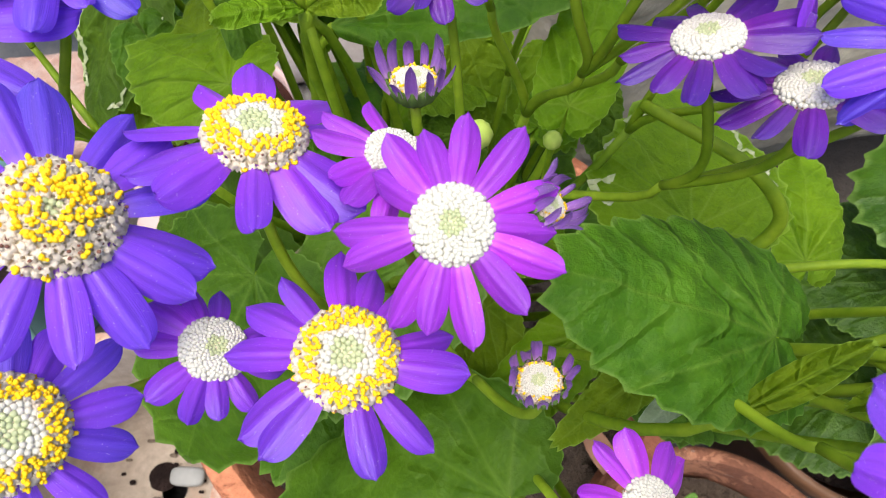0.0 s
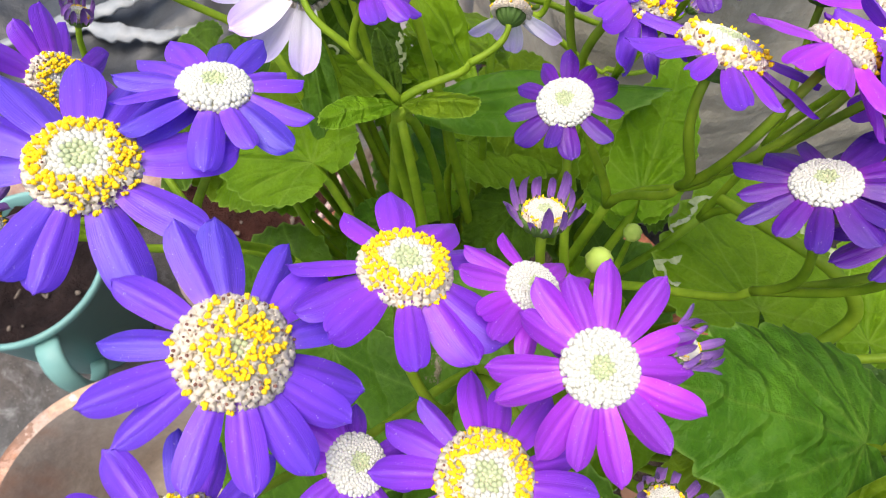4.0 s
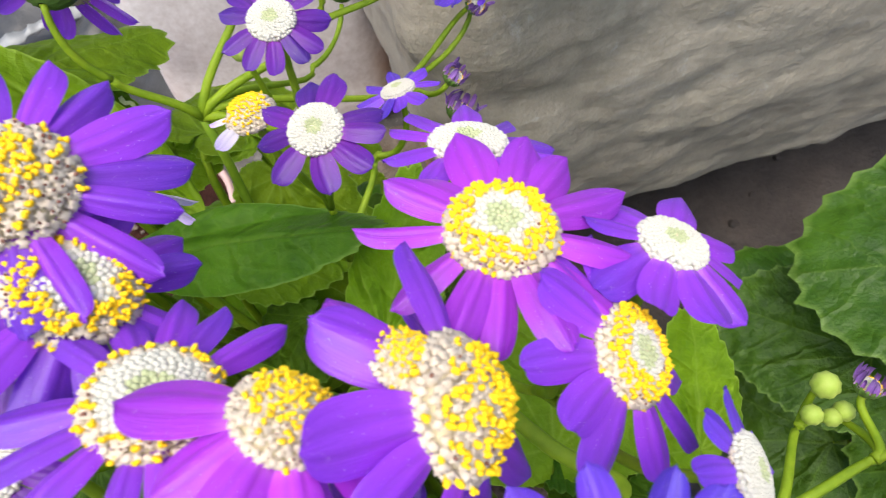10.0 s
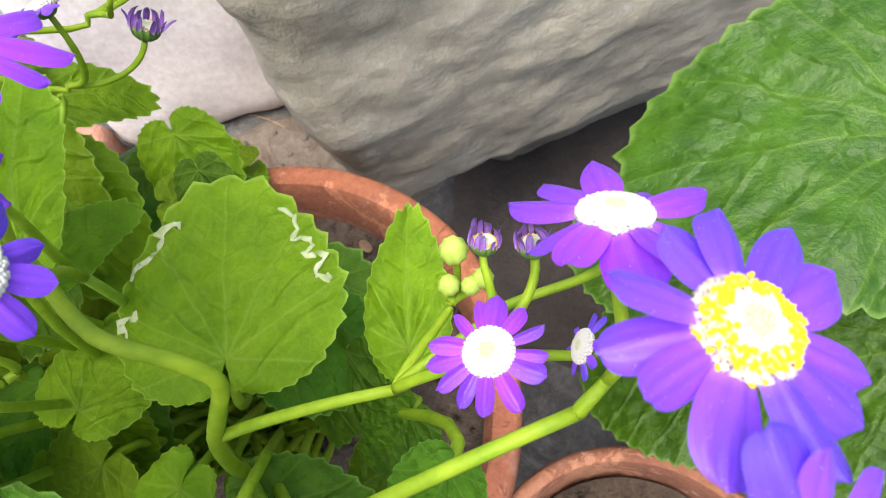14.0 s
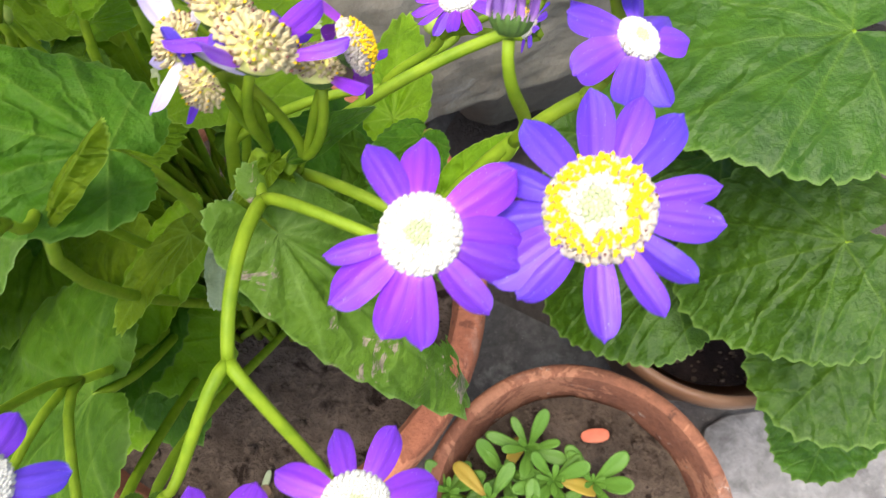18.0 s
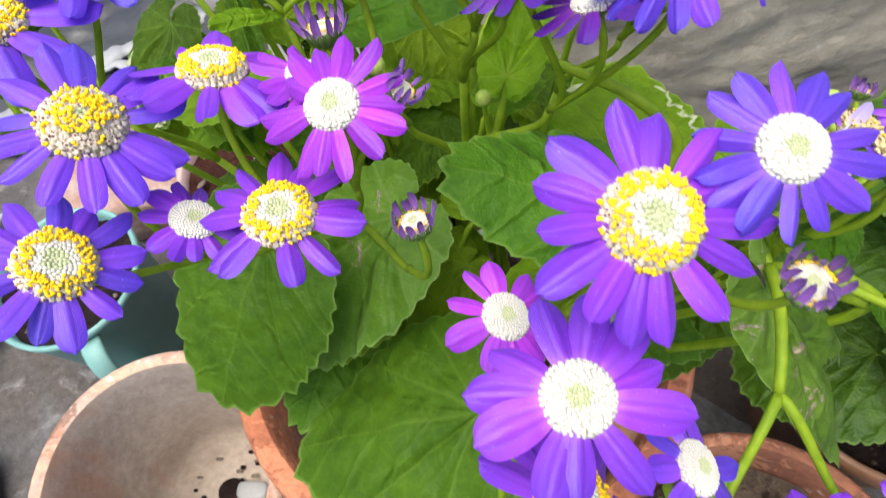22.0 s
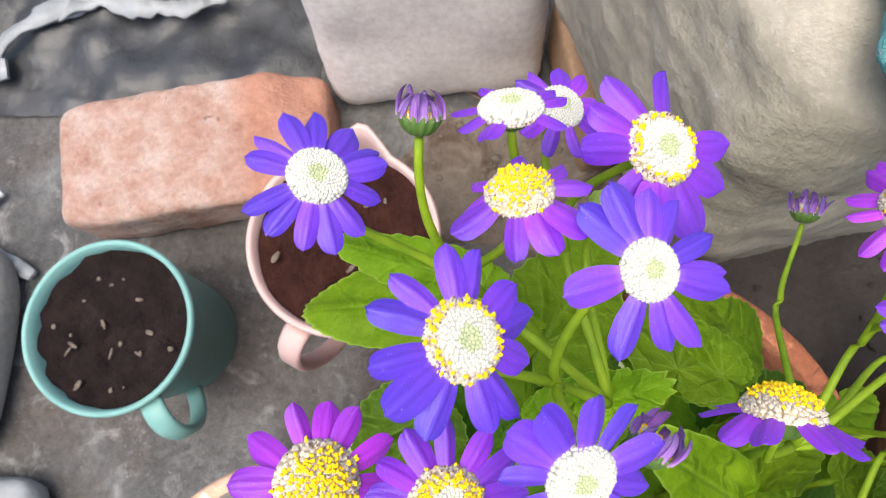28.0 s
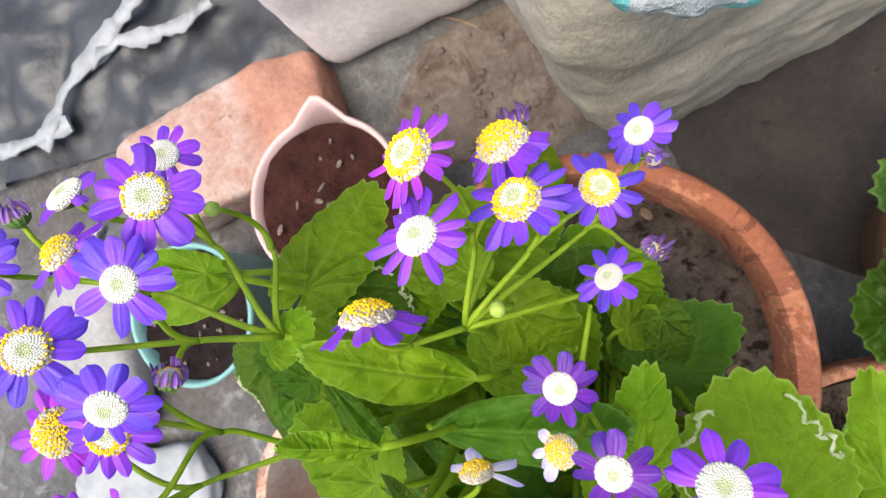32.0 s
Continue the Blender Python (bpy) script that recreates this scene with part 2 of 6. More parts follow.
M_WILT_CORE = grain("wilted_core_yellow_green", (0.60, 0.62, 0.14), (0.78, 0.76, 0.28), 500, 0.7)
M_TIP = grain("floret_brown_tip", (0.12, 0.05, 0.04), (0.26, 0.12, 0.08), 900, 0.7)
M_ANTHER = grain("anther_yellow", (0.84, 0.47, 0.008), (0.95, 0.72, 0.015), 900, 0.6, 0.1)
M_DISC = grain("disc_base", (0.62, 0.55, 0.36), (0.70, 0.64, 0.45), 500, 0.8, 0.1)
M_CALYX = grain("calyx_green", (0.055, 0.12, 0.018), (0.12, 0.21, 0.045), 300, 0.55, 0.15)
M_STEM = grain("stem_green", (0.175, 0.300, 0.011), (0.315, 0.445, 0.022), 160, 0.5, 0.3)
M_STEM_DARK = grain("stem_base_green", (0.130, 0.250, 0.012), (0.240, 0.370, 0.024), 120, 0.5, 0.25)
M_BUDGREEN = grain("young_bud_green", (0.28, 0.42, 0.05), (0.45, 0.55, 0.12), 300, 0.5, 0.15)
M_LEAF = leaf_material("leaf_green", (0.036, 0.106, 0.005), (0.080, 0.190, 0.009), (0.15, 0.27, 0.03), 0.36, gloss=0.15)
M_LEAF_LIGHT = leaf_material("leaf_light_green", (0.115, 0.245, 0.006), (0.205, 0.370, 0.010), (0.30, 0.45, 0.05), 0.48, gloss=0.15)
M_LEAF_BURNT = leaf_material("leaf_with_dry_patches", (0.06, 0.14, 0.010), (0.115, 0.225, 0.018), (0.19, 0.31, 0.06), spots=(0.42, 0.34, 0.24))
M_LEAF_GREY = leaf_material("leaf_underside_grey_green", (0.22, 0.30, 0.16), (0.32, 0.40, 0.24), (0.40, 0.46, 0.30))
M_LEAF_BROAD = leaf_material("broad_leaf_green", (0.016, 0.058, 0.0015), (0.045, 0.120, 0.004), (0.11, 0.20, 0.018), 0.25, bumpy=1.0, gloss=0.32, depth=0.0022)
M_MINE = grain("leaf_mine_pale", (0.22, 0.30, 0.10), (0.52, 0.54, 0.34), 260, 0.7, 0.2)
M_SUCC = grain("succulent_green", (0.045, 0.130, 0.012), (0.150, 0.290, 0.040), 120, 0.45, 0.12)
M_SUCC_OLD = grain("succulent_old_leaf_orange", (0.42, 0.20, 0.03), (0.30, 0.32, 0.05), 90, 0.5, 0.1)
def clay_material(name, red, deep, dust, dust_at, lime):
    """Fired clay: cloudy reds, scuffed pale dust, lime rings and dark damp spots."""
    n = Nodes(name)
    cloud, spot, fine = n.noise(11, 7, 0.65), n.noise(38, 6, 0.7), n.noise(260, 4, 0.7)
    col = n.ramp(cloud, [(0.32, deep), (0.68, red)])
    dusty = n.noise(16, 8, 0.75, distort=0.4)
    col = n.mix(n.ramp(dusty, [(dust_at, (0, 0, 0)), (dust_at + 0.16, (0.75, 0.75, 0.75))]), col, dust)
    worn = n.noise(19, 6, 0.7, distort=1.2)
    col = n.mix(n.ramp(worn, [(0.53, (0, 0, 0)), (0.545, (0.8, 0.8, 0.8))]), col, tuple(min(1, c * k) for c, k in zip(red, (1.35, 1.5, 1.6))))
    col = n.mix(n.ramp(worn, [(0.36, (0.75, 0.75, 0.75)), (0.375, (0, 0, 0))]), col, tuple(c * 0.62 for c in deep))
    col = n.mix(n.ramp(spot, [(0.60, (0, 0, 0)), (0.70, (0.7, 0.7, 0.7))]), col, tuple(c * 0.4 for c in deep))
    col = n.mix(n.ramp(n.noise(70, 5, 0.7), [(0.64, (0, 0, 0)), (0.69, (0.8, 0.8, 0.8))]), col, lime)
    col = n.mix(0.4, col, n.ramp(fine, [(0.3, (0.25, 0.25, 0.25)), (0.7, (0.8, 0.8, 0.8))]), "OVERLAY")
    n.color(col)
    n.bump(n.math("ADD", fine, n.math("MULTIPLY", spot, 1.5)), 0.6, 0.0022)
    return n.set(0.88, spec=0.3)


M_TERRA = clay_material("terracotta", (0.37, 0.130, 0.062), (0.23, 0.078, 0.042), (0.40, 0.25, 0.18), 0.56, (0.46, 0.36, 0.30))
M_TERRA_OLD = clay_material("terracotta_old_stained", (0.28, 0.115, 0.062), (0.15, 0.062, 0.04), (0.30, 0.20, 0.15), 0.56, (0.40, 0.33, 0.28))
M_TERRA_PALE = clay_material("terracotta_limed", (0.40, 0.22, 0.14), (0.32, 0.16, 0.10), (0.44, 0.36, 0.30), 0.44, (0.56, 0.53, 0.48))
M_CLAY_DULL = rough_surface("pot_inside_dusty", (0.24, 0.19, 0.15), (0.36, 0.31, 0.26), 13, 0.9, fine=140, bump=0.5, dist=0.002, stain=(0.30, 0.15, 0.09), stain_scale=9, stain_at=(0.52, 0.72))
M_GLAZED = grain("pot_brown_glazed", (0.16, 0.08, 0.045), (0.28, 0.16, 0.09), 20, 0.3)
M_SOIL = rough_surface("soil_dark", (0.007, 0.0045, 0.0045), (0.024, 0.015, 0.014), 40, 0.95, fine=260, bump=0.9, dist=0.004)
M_SOIL_RED = rough_surface("soil_red_brown", (0.018, 0.006, 0.0045), (0.058, 0.021, 0.015), 40, 0.95, fine=220, bump=1.0, dist=0.005)
# brown earth, darkened to hold the shade beside and under the sack
M_SHADED_EARTH = rough_surface("earth_with_shade_in_colour", (0.026, 0.021, 0.018), (0.066, 0.053, 0.044), 14, 0.8, fine=150, bump=0.9, dist=0.004)
M_DIRT = rough_surface("dry_brown_earth", (0.10, 0.082, 0.066), (0.185, 0.155, 0.128), 16, 0.95, fine=120, bump=0.9, dist=0.004, stain=(0.075, 0.052, 0.040), stain_scale=22, stain_at=(0.52, 0.66))
M_SOIL_GREY = rough_surface("soil_grey_brown", (0.042, 0.030, 0.022), (0.135, 0.102, 0.078), 30, 0.95, fine=210, bump=1.0, dist=0.006, stain=(0.022, 0.014, 0.010), stain_scale=60, stain_at=(0.54, 0.64))
def ground_material():
    """Old screed: grey with damp stains, pale rubbed patches, grit and hairline scratches."""
    n = Nodes("ground_concrete")
    co = n.coords("Object")
    cloud, blot, fine, grit = n.noise(8, 8, 0.68), n.noise(21, 7, 0.7, distort=0.8), n.noise(120, 5, 0.75), n.noise(420, 3, 0.7)
    col = n.ramp(cloud, [(0.32, (0.042, 0.042, 0.043)), (0.5, (0.084, 0.083, 0.081)), (0.68, (0.160, 0.158, 0.155))])
    col = n.mix(n.ramp(n.noise(5, 6, 0.65, distort=0.6), [(0.46, (0, 0, 0)), (0.66, (0.8, 0.8, 0.8))]), col, (0.072, 0.058, 0.049))
    col = n.mix(n.ramp(blot, [(0.56, (0, 0, 0)), (0.68, (0.55, 0.55, 0.55))]), col, (0.26, 0.256, 0.25))
    col = n.mix(n.ramp(blot, [(0.30, (0.6, 0.6, 0.6)), (0.42, (0, 0, 0))]), col, (0.034, 0.032, 0.031))
    mp = n.add("Mapping")
    mp.inputs["Scale"].default_value = (7, 90, 7)
    mp.inputs["Rotation"].default_value = (0, 0, 0.7)
    n.link(co, mp.inputs[0])
    scratch = n.noise(1.6, 6, 0.7, mp.outputs[0], 0.4)
    col = n.mix(n.ramp(scratch, [(0.62, (0, 0, 0)), (0.72, (0.35, 0.35, 0.35))]), col, (0.24, 0.235, 0.23))
    col = n.mix(0.5, col, n.ramp(fine, [(0.3, (0.2, 0.2, 0.2)), (0.7, (0.82, 0.82, 0.82))]), "OVERLAY")
    col = n.mix(n.ramp(grit, [(0.64, (0, 0, 0)), (0.70, (0.6, 0.6, 0.6))]), col, (0.30, 0.29, 0.28))
    n.color(col)
    n.bump(n.math("ADD", fine, n.math("MULTIPLY", blot, 1.4)), 0.8, 0.003)
    return n.set(0.88, spec=0.35)


M_GROUND = ground_material()


def brick_material():
    n = Nodes("brick_worn_red")
    co = n.coords("Object")
    sep = n.add("SeparateXYZ")
    n.link(co, sep.inputs[0])
    big, small = n.noise(22, 8, 0.7), n.noise(150, 4, 0.7)
    pale = n.ramp(big, [(0.34, (0.23, 0.110, 0.078)), (0.48, (0.31, 0.200, 0.160)), (0.66, (0.385, 0.310, 0.272))])
    red = n.ramp(big, [(0.3, (0.27, 0.12, 0.08)), (0.7, (0.38, 0.205, 0.145))])
    edge = n.math("ADD", sep.outputs[0], n.math("MULTIPLY", big, 0.05))
    col = n.mix(n.ramp(edge, [(0.065, (0, 0, 0)), (0.085, (1, 1, 1))]), pale, red)
    pits = n.noise(85, 4, 0.6, distort=0.4)
    col = n.mix(n.ramp(pits, [(0.65, (0, 0, 0)), (0.72, (0.6, 0.8, 0.8))]), col, (0.13, 0.075, 0.055))
    col = n.mix(0.3, col, n.ramp(small, [(0.3, (0.25, 0.25, 0.25)), (0.7, (0.8, 0.8, 0.8))]), "OVERLAY")
    n.color(col)
    n.bump(n.math("SUBTRACT", small, n.math("MULTIPLY", pits, 0.8)), 0.8, 0.003)
    return n.set(0.92)


M_BRICK = brick_material()
M_CRUMB = grain("soil_crumb_pale", (0.06, 0.045, 0.036), (0.20, 0.16, 0.125), 300, 0.9)
M_TEAL = grain("plastic_teal", (0.140, 0.294, 0.273), (0.182, 0.350, 0.322), 25, 0.4)
M_PINK = grain("plastic_pink", (0.462, 0.308, 0.287), (0.518, 0.371, 0.343), 25, 0.4)
M_WHITE_BAG = rough_surface("white_woven_bag", (0.54, 0.50, 0.48), (0.63, 0.59, 0.565), 7, 0.7, fine=140, bump=0.12, stain=(0.44, 0.39, 0.36), stain_scale=5, stain_at=(0.58, 0.80))


def sack_material():
    """Dusty woven plastic: grey film, beige dust in drifts, pale scuffs along the weave."""
    n = Nodes("sack_grey_beige_plastic")
    co = n.coords("Object")
    drift, fine = n.noise(6, 8, 0.68), n.noise(90, 4, 0.7)
    mp = n.add("Mapping")
    mp.inputs["Scale"].default_value = (4, 4, 7)
    n.link(co, mp.inputs[0])
    streak = n.noise(2.6, 8, 0.72, mp.outputs[0])
    face = n.add("SeparateXYZ")
    n.link(n.add("NewGeometry").outputs["Normal"], face.inputs[0])
    film = n.ramp(drift, [(0.34, (0.270, 0.243, 0.190)), (0.5, (0.310, 0.280, 0.220)), (0.68, (0.345, 0.315, 0.252))])
    dust = n.ramp(drift, [(0.34, (0.235, 0.208, 0.156)), (0.5, (0.280, 0.250, 0.192)), (0.68, (0.325, 0.293, 0.230))])
    lies = n.math("ADD", face.outputs[2], n.math("MULTIPLY", n.math("SUBTRACT", streak, 0.5), 1.2))
    col = n.mix(n.ramp(lies, [(0.05, (0, 0, 0)), (0.5, (1, 1, 1))]), film, dust)
    col = n.mix(n.ramp(streak, [(0.58, (0, 0, 0)), (0.74, (0.7, 0.7, 0.7))]), col, (0.42, 0.41, 0.39))
    col = n.mix(0.3, col, n.ramp(fine, [(0.3, (0.25, 0.25, 0.25)), (0.7, (0.8, 0.8, 0.8))]), "OVERLAY")
    # the weave of the film's strands
    at = n.add("SeparateXYZ")
    n.link(co, at.inputs[0])
    warp = n.math("SINE", n.math("MULTIPLY", at.outputs[0], 1900))
    weft = n.math("SINE", n.math("MULTIPLY", at.outputs[2], 1500))
    weave = n.math("MULTIPLY", n.math("ADD", warp, weft), 0.012)
    col = n.mix(n.ramp(weave, [(0.0, (0, 0, 0)), (0.024, (0.06, 0.06, 0.06))]), col, (0.5, 0.5, 0.5))
    thin = n.add("Mapping")
    thin.inputs["Scale"].default_value = (14, 14, 18)
    thin.inputs["Rotation"].default_value = (0, 0.35, 0)
    n.link(co, thin.inputs[0])
    scratch = n.noise(2.4, 6, 0.7, thin.outputs[0], 0.5)
    col = n.mix(n.ramp(scratch, [(0.66, (0, 0, 0)), (0.78, (0.3, 0.3, 0.3))]), col, (0.46, 0.45, 0.43))
    col = n.mix(n.ramp(scratch, [(0.28, (0.15, 0.15, 0.15)), (0.36, (0, 0, 0))]), col, (0.12, 0.115, 0.105))
    scuff = n.noise(26, 7, 0.75, distort=1.0)
    col = n.mix(n.ramp(scuff, [(0.60, (0, 0, 0)), (0.68, (0.55, 0.55, 0.55))]), col, (0.46, 0.455, 0.44))
    # sharp wrinkles of the stiff film, paler along their ridges, and scattered darker blotches
    ridge = n.t.nodes.new("ShaderNodeTexNoise")
    ridge.noise_type = "RIDGED_MULTIFRACTAL"
    for key, value in (("Scale", 11.0), ("Detail", 4.0), ("Roughness", 0.5), ("Distortion", 0.7)):
        ridge.inputs[key].default_value = value
    n.link(co, ridge.inputs["Vector"])
    fold = n.ramp(ridge.outputs[0], [(0.55, (0, 0, 0)), (0.95, (1, 1, 1))])
    col = n.mix(n.math("MULTIPLY", fold, 0.35), col, (0.40, 0.385, 0.35))
    col = n.mix(n.ramp(n.noise(17, 7, 0.7, distort=1.4), [(0.56, (0, 0, 0)), (0.70, (0.45, 0.45, 0.45))]), col, (0.15, 0.138, 0.115))
    n.color(col)
    relief = n.math("ADD", n.math("MULTIPLY", fold, 0.9), n.math("MULTIPLY", scratch, 0.25))
    relief = n.math("ADD", relief, n.math("ADD", n.math("MULTIPLY", drift, 2.0), n.math("MULTIPLY", fine, 0.3)))
    n.bump(n.math("ADD", relief, n.math("MULTIPLY", streak, 0.5)), 0.6, 0.006)
    return n.set(0.5, spec=0.45)


M_SACK = sack_material()


def flaky_material():
    n = Nodes("plaster_with_turquoise_paint")
    patch, fine = n.noise(42, 5, 0.6, distort=0.8), n.noise(220, 4, 0.7)
    col = n.ramp(n.noise(30, 4, 0.6), [(0.35, (0.17, 0.21, 0.225)), (0.65, (0.34, 0.36, 0.355))])
    col = n.mix(n.ramp(patch, [(0.47, (0, 0, 0)), (0.53, (1, 1, 1))]), col, (0.085, 0.30, 0.30))
    n.color(col)
    n.bump(n.math("ADD", patch, n.math("MULTIPLY", fine, 0.5)), 1.0, 0.006)
    return n.set(0.7)


M_FLAKY = flaky_material()
M_WOOD = rough_surface("wood_plank", (0.30, 0.18, 0.10), (0.42, 0.27, 0.16), 14, 0.8)
M_BLACK = rough_surface("black_plastic_sheet", (0.017, 0.018, 0.020), (0.042, 0.044, 0.048), 9, 0.45, fine=60, bump=0.4, dist=0.004)
M_STRIP = grain("white_plastic_strip", (0.20, 0.21, 0.215), (0.32, 0.33, 0.335), 30, 0.45)
M_STONE = rough_surface("stone_grey", (0.195, 0.189, 0.176), (0.273, 0.260, 0.247), 12, 0.9)
M_WHITE_STONE = rough_surface("white_terrazzo", (0.52, 0.50, 0.47), (0.66, 0.64, 0.61), 40, 0.85, fine=300, stain=(0.20, 0.18, 0.17), stain_scale=330, stain_at=(0.56, 0.60))
M_TURQ = grain("turquoise_flaking_paint", (0.08, 0.30, 0.31), (0.15, 0.40, 0.40), 40, 0.6)
M_PALE_CONCRETE = rough_surface("pale_concrete", (0.16, 0.155, 0.15), (0.25, 0.243, 0.235), 14, 0.9, fine=190, bump=0.8, dist=0.003, stain=(0.10, 0.095, 0.09), stain_scale=24)
M_DRY = grain("dry_leaf", (0.30, 0.15, 0.09), (0.48, 0.26, 0.16), 60, 0.8, 0.1)
M_DEAD = grain("dead_leaf_brown", (0.10, 0.065, 0.04), (0.20, 0.13, 0.08), 90, 0.85)
M_RED_LEAF = grain("dry_red_leaf", (0.50, 0.12, 0.07), (0.60, 0.20, 0.12), 60, 0.7, 0.1)

# ---- building helpers ----
def mesh_of(name, bm, material=None, smooth=True):
    me = bpy.data.meshes.new(name)
    bm.to_mesh(me)
    bm.free()
    if smooth:
        me.polygons.foreach_set("use_smooth", [True] * len(me.polygons))
    if material:
        me.materials.append(material)
    return me


def part(name, bm, material, parent, label="", smooth=True):
    ob = new(name, mesh_of(name, bm, material, smooth))
    ob.parent = parent
    return tagged(ob, label) if label else ob


def thing(name, x, y, z, label, category, group="", kind=""):
    ob = new(name)
    ob.empty_display_size = 0.02
    ob.location = (x, y, z)
    return tagged(ob, label, category, group, kind)


def revolve(profile, steps=48, wobble=0.0, seed=0):
    """A turned body from (radius, height) pairs."""
    bm = bmesh.new()
    rings = []
    for r, z in profile:
        ring = []
        for i in range(steps):
            a = 2 * math.pi * i / steps
            k = 1 + wobble * noise.noise((math.cos(a) * 1.3 + seed, math.sin(a) * 1.3, z * 8))
            ring.append(bm.verts.new((r * k * math.cos(a), r * k * math.sin(a), z + wobble * 0.02 * noise.noise((math.cos(a) * 2, math.sin(a) * 2, seed)))))
        rings.append(ring)
    for lo, hi in zip(rings, rings[1:]):
        for i in range(steps):
            j = (i + 1) % steps
            bm.faces.new((lo[i], lo[j], hi[j], hi[i]))
    return bm


def tube(points, radii, sides=8, bm=None):
    """A round stem along points; the ends are closed."""
    bm = bm or bmesh.new()
    pts = [Vector(p) for p in points]
    rings = []
    for i, p in enumerate(pts):
        d = (pts[min(i + 1, len(pts) - 1)] - pts[max(i - 1, 0)]).normalized()
        side = d.cross(Vector((0.3, 0.5, 0.8))).normalized()
        up = d.cross(side)
        rings.append([bm.verts.new(p + radii[i] * (math.cos(2 * math.pi * k / sides) * side + math.sin(2 * math.pi * k / sides) * up)) for k in range(sides)])
    for lo, hi in zip(rings, rings[1:]):
        for k in range(sides):
            bm.faces.new((lo[k], lo[(k + 1) % sides], hi[(k + 1) % sides], hi[k]))
    bm.faces.new(rings[0][::-1])
    bm.faces.new(rings[-1])
    return bm


def bend(a, b, c, d, n=10):
    """Points of a cubic curve."""
    a, b, c, d = Vector(a), Vector(b), Vector(c), Vector(d)
    return [(1 - t) ** 3 * a + 3 * t * (1 - t) ** 2 * b + 3 * t * t * (1 - t) * c + t**3 * d for t in [i / n for i in range(n + 1)]]


def facing(p, n, spin=0.0):
    """The pose of a thing at p whose own z points along n."""
    q = Vector(n).normalized().to_track_quat("Z", "Y")
    return Matrix.Translation(p) @ q.to_matrix().to_4x4() @ Matrix.Rotation(spin, 4, "Z")


def lump(sx, sy, sz, div=10, seed=0.0, rough=0.06, power=4.0, folds=0.0, scale=6.0, lean=0.0):
    """A rounded, uneven box standing on z = 0: sacks, stones, bricks."""
    bm = bmesh.new()
    bmesh.ops.create_cube(bm, size=2.0)
    bmesh.ops.subdivide_edges(bm, edges=bm.edges[:], cuts=div, use_grid_fill=True)
    for v in bm.verts:
        p = v.co.copy()
        k = (abs(p.x) ** power + abs(p.y) ** power + abs(p.z) ** power) ** (-1 / power)
        p *= k
        q = Vector((p.x * sx, p.y * sy, p.z * sz))
        off = rough * noise.fractal(q * scale + Vector((seed, seed * 2, 0)), 0.9, 2.1, 4)
        if folds:
            off += folds * abs(noise.noise(q * scale * 0.6 + Vector((seed * 3, 0, seed))))
        q += p.normalized() * off * min(sx, sy, sz)
        q.x += lean * q.z
        v.co = (q.x, q.y, q.z + sz)
    return bm


def sheet(w, d, nx, ny, height, seed, scale=9.0):
    """A crumpled sheet that lies on the ground."""
    bm = bmesh.new()
    vs = [[bm.verts.new((w * (i / nx - 0.5), d * (j / ny - 0.5), 0.004 + height * abs(noise.fractal((w * i / nx * scale + seed, d * j / ny * scale, seed), 0.9, 2.0, 4)))) for i in range(nx + 1)] for j in range(ny + 1)]
    for j in range(ny):
        for i in range(nx):
            bm.faces.new((vs[j][i], vs[j][i + 1], vs[j + 1][i + 1], vs[j + 1][i]))
    return bm


def ribbon(points, width, lift=0.012):
    """A twisted flat strip along points, with a real thickness."""
    bm = bmesh.new()
    pts = [Vector(p) for p in points]
    prev = None
    for i, p in enumerate(pts):
        d = (pts[min(i + 1, len(pts) - 1)] - pts[max(i - 1, 0)]).normalized()
        s = d.cross(Vector((0.12 * math.cos(i * 0.21), 0.3 * math.sin(i * 0.17), 1))).normalized() * width * (0.55 + 0.14 * math.sin(i * 0.33) + 0.05 * math.sin(i * 1.1))
        u = Vector((0, 0, 0.002))
        ring = [bm.verts.new(p + s + u), bm.verts.new(p - s + u), bm.verts.new(p - s - u), bm.verts.new(p + s - u)]
        if prev:
            for k in range(4):
                bm.faces.new((prev[k], prev[(k + 1) % 4], ring[(k + 1) % 4], ring[k]))
        prev = ring
    return bm


def soil_disc(r, seed, rise=0.006, n=40):
    """A crumbly soil surface with clods."""
    bm = bmesh.new()
    c = bm.verts.new((0, 0, rise * noise.noise((seed, 0, 0))))
    prev = None
    rings = 14
    for j in range(1, rings + 1):
        ring = []
        for i in range(n):
            a, q = 2 * math.pi * i / n, r * j / rings
            x, y = q * math.cos(a), q * math.sin(a)
            ring.append(bm.verts.new((x, y, rise * noise.fractal((x * 70 + seed, y * 70, seed), 0.8, 2, 4))))
        for i in range(n):
            if prev:
                bm.faces.new((prev[i], ring[i], ring[(i + 1) % n], prev[(i + 1) % n]))
            else:
                bm.faces.new((c, ring[i], ring[(i + 1) % n]))
        prev = ring
    return bm


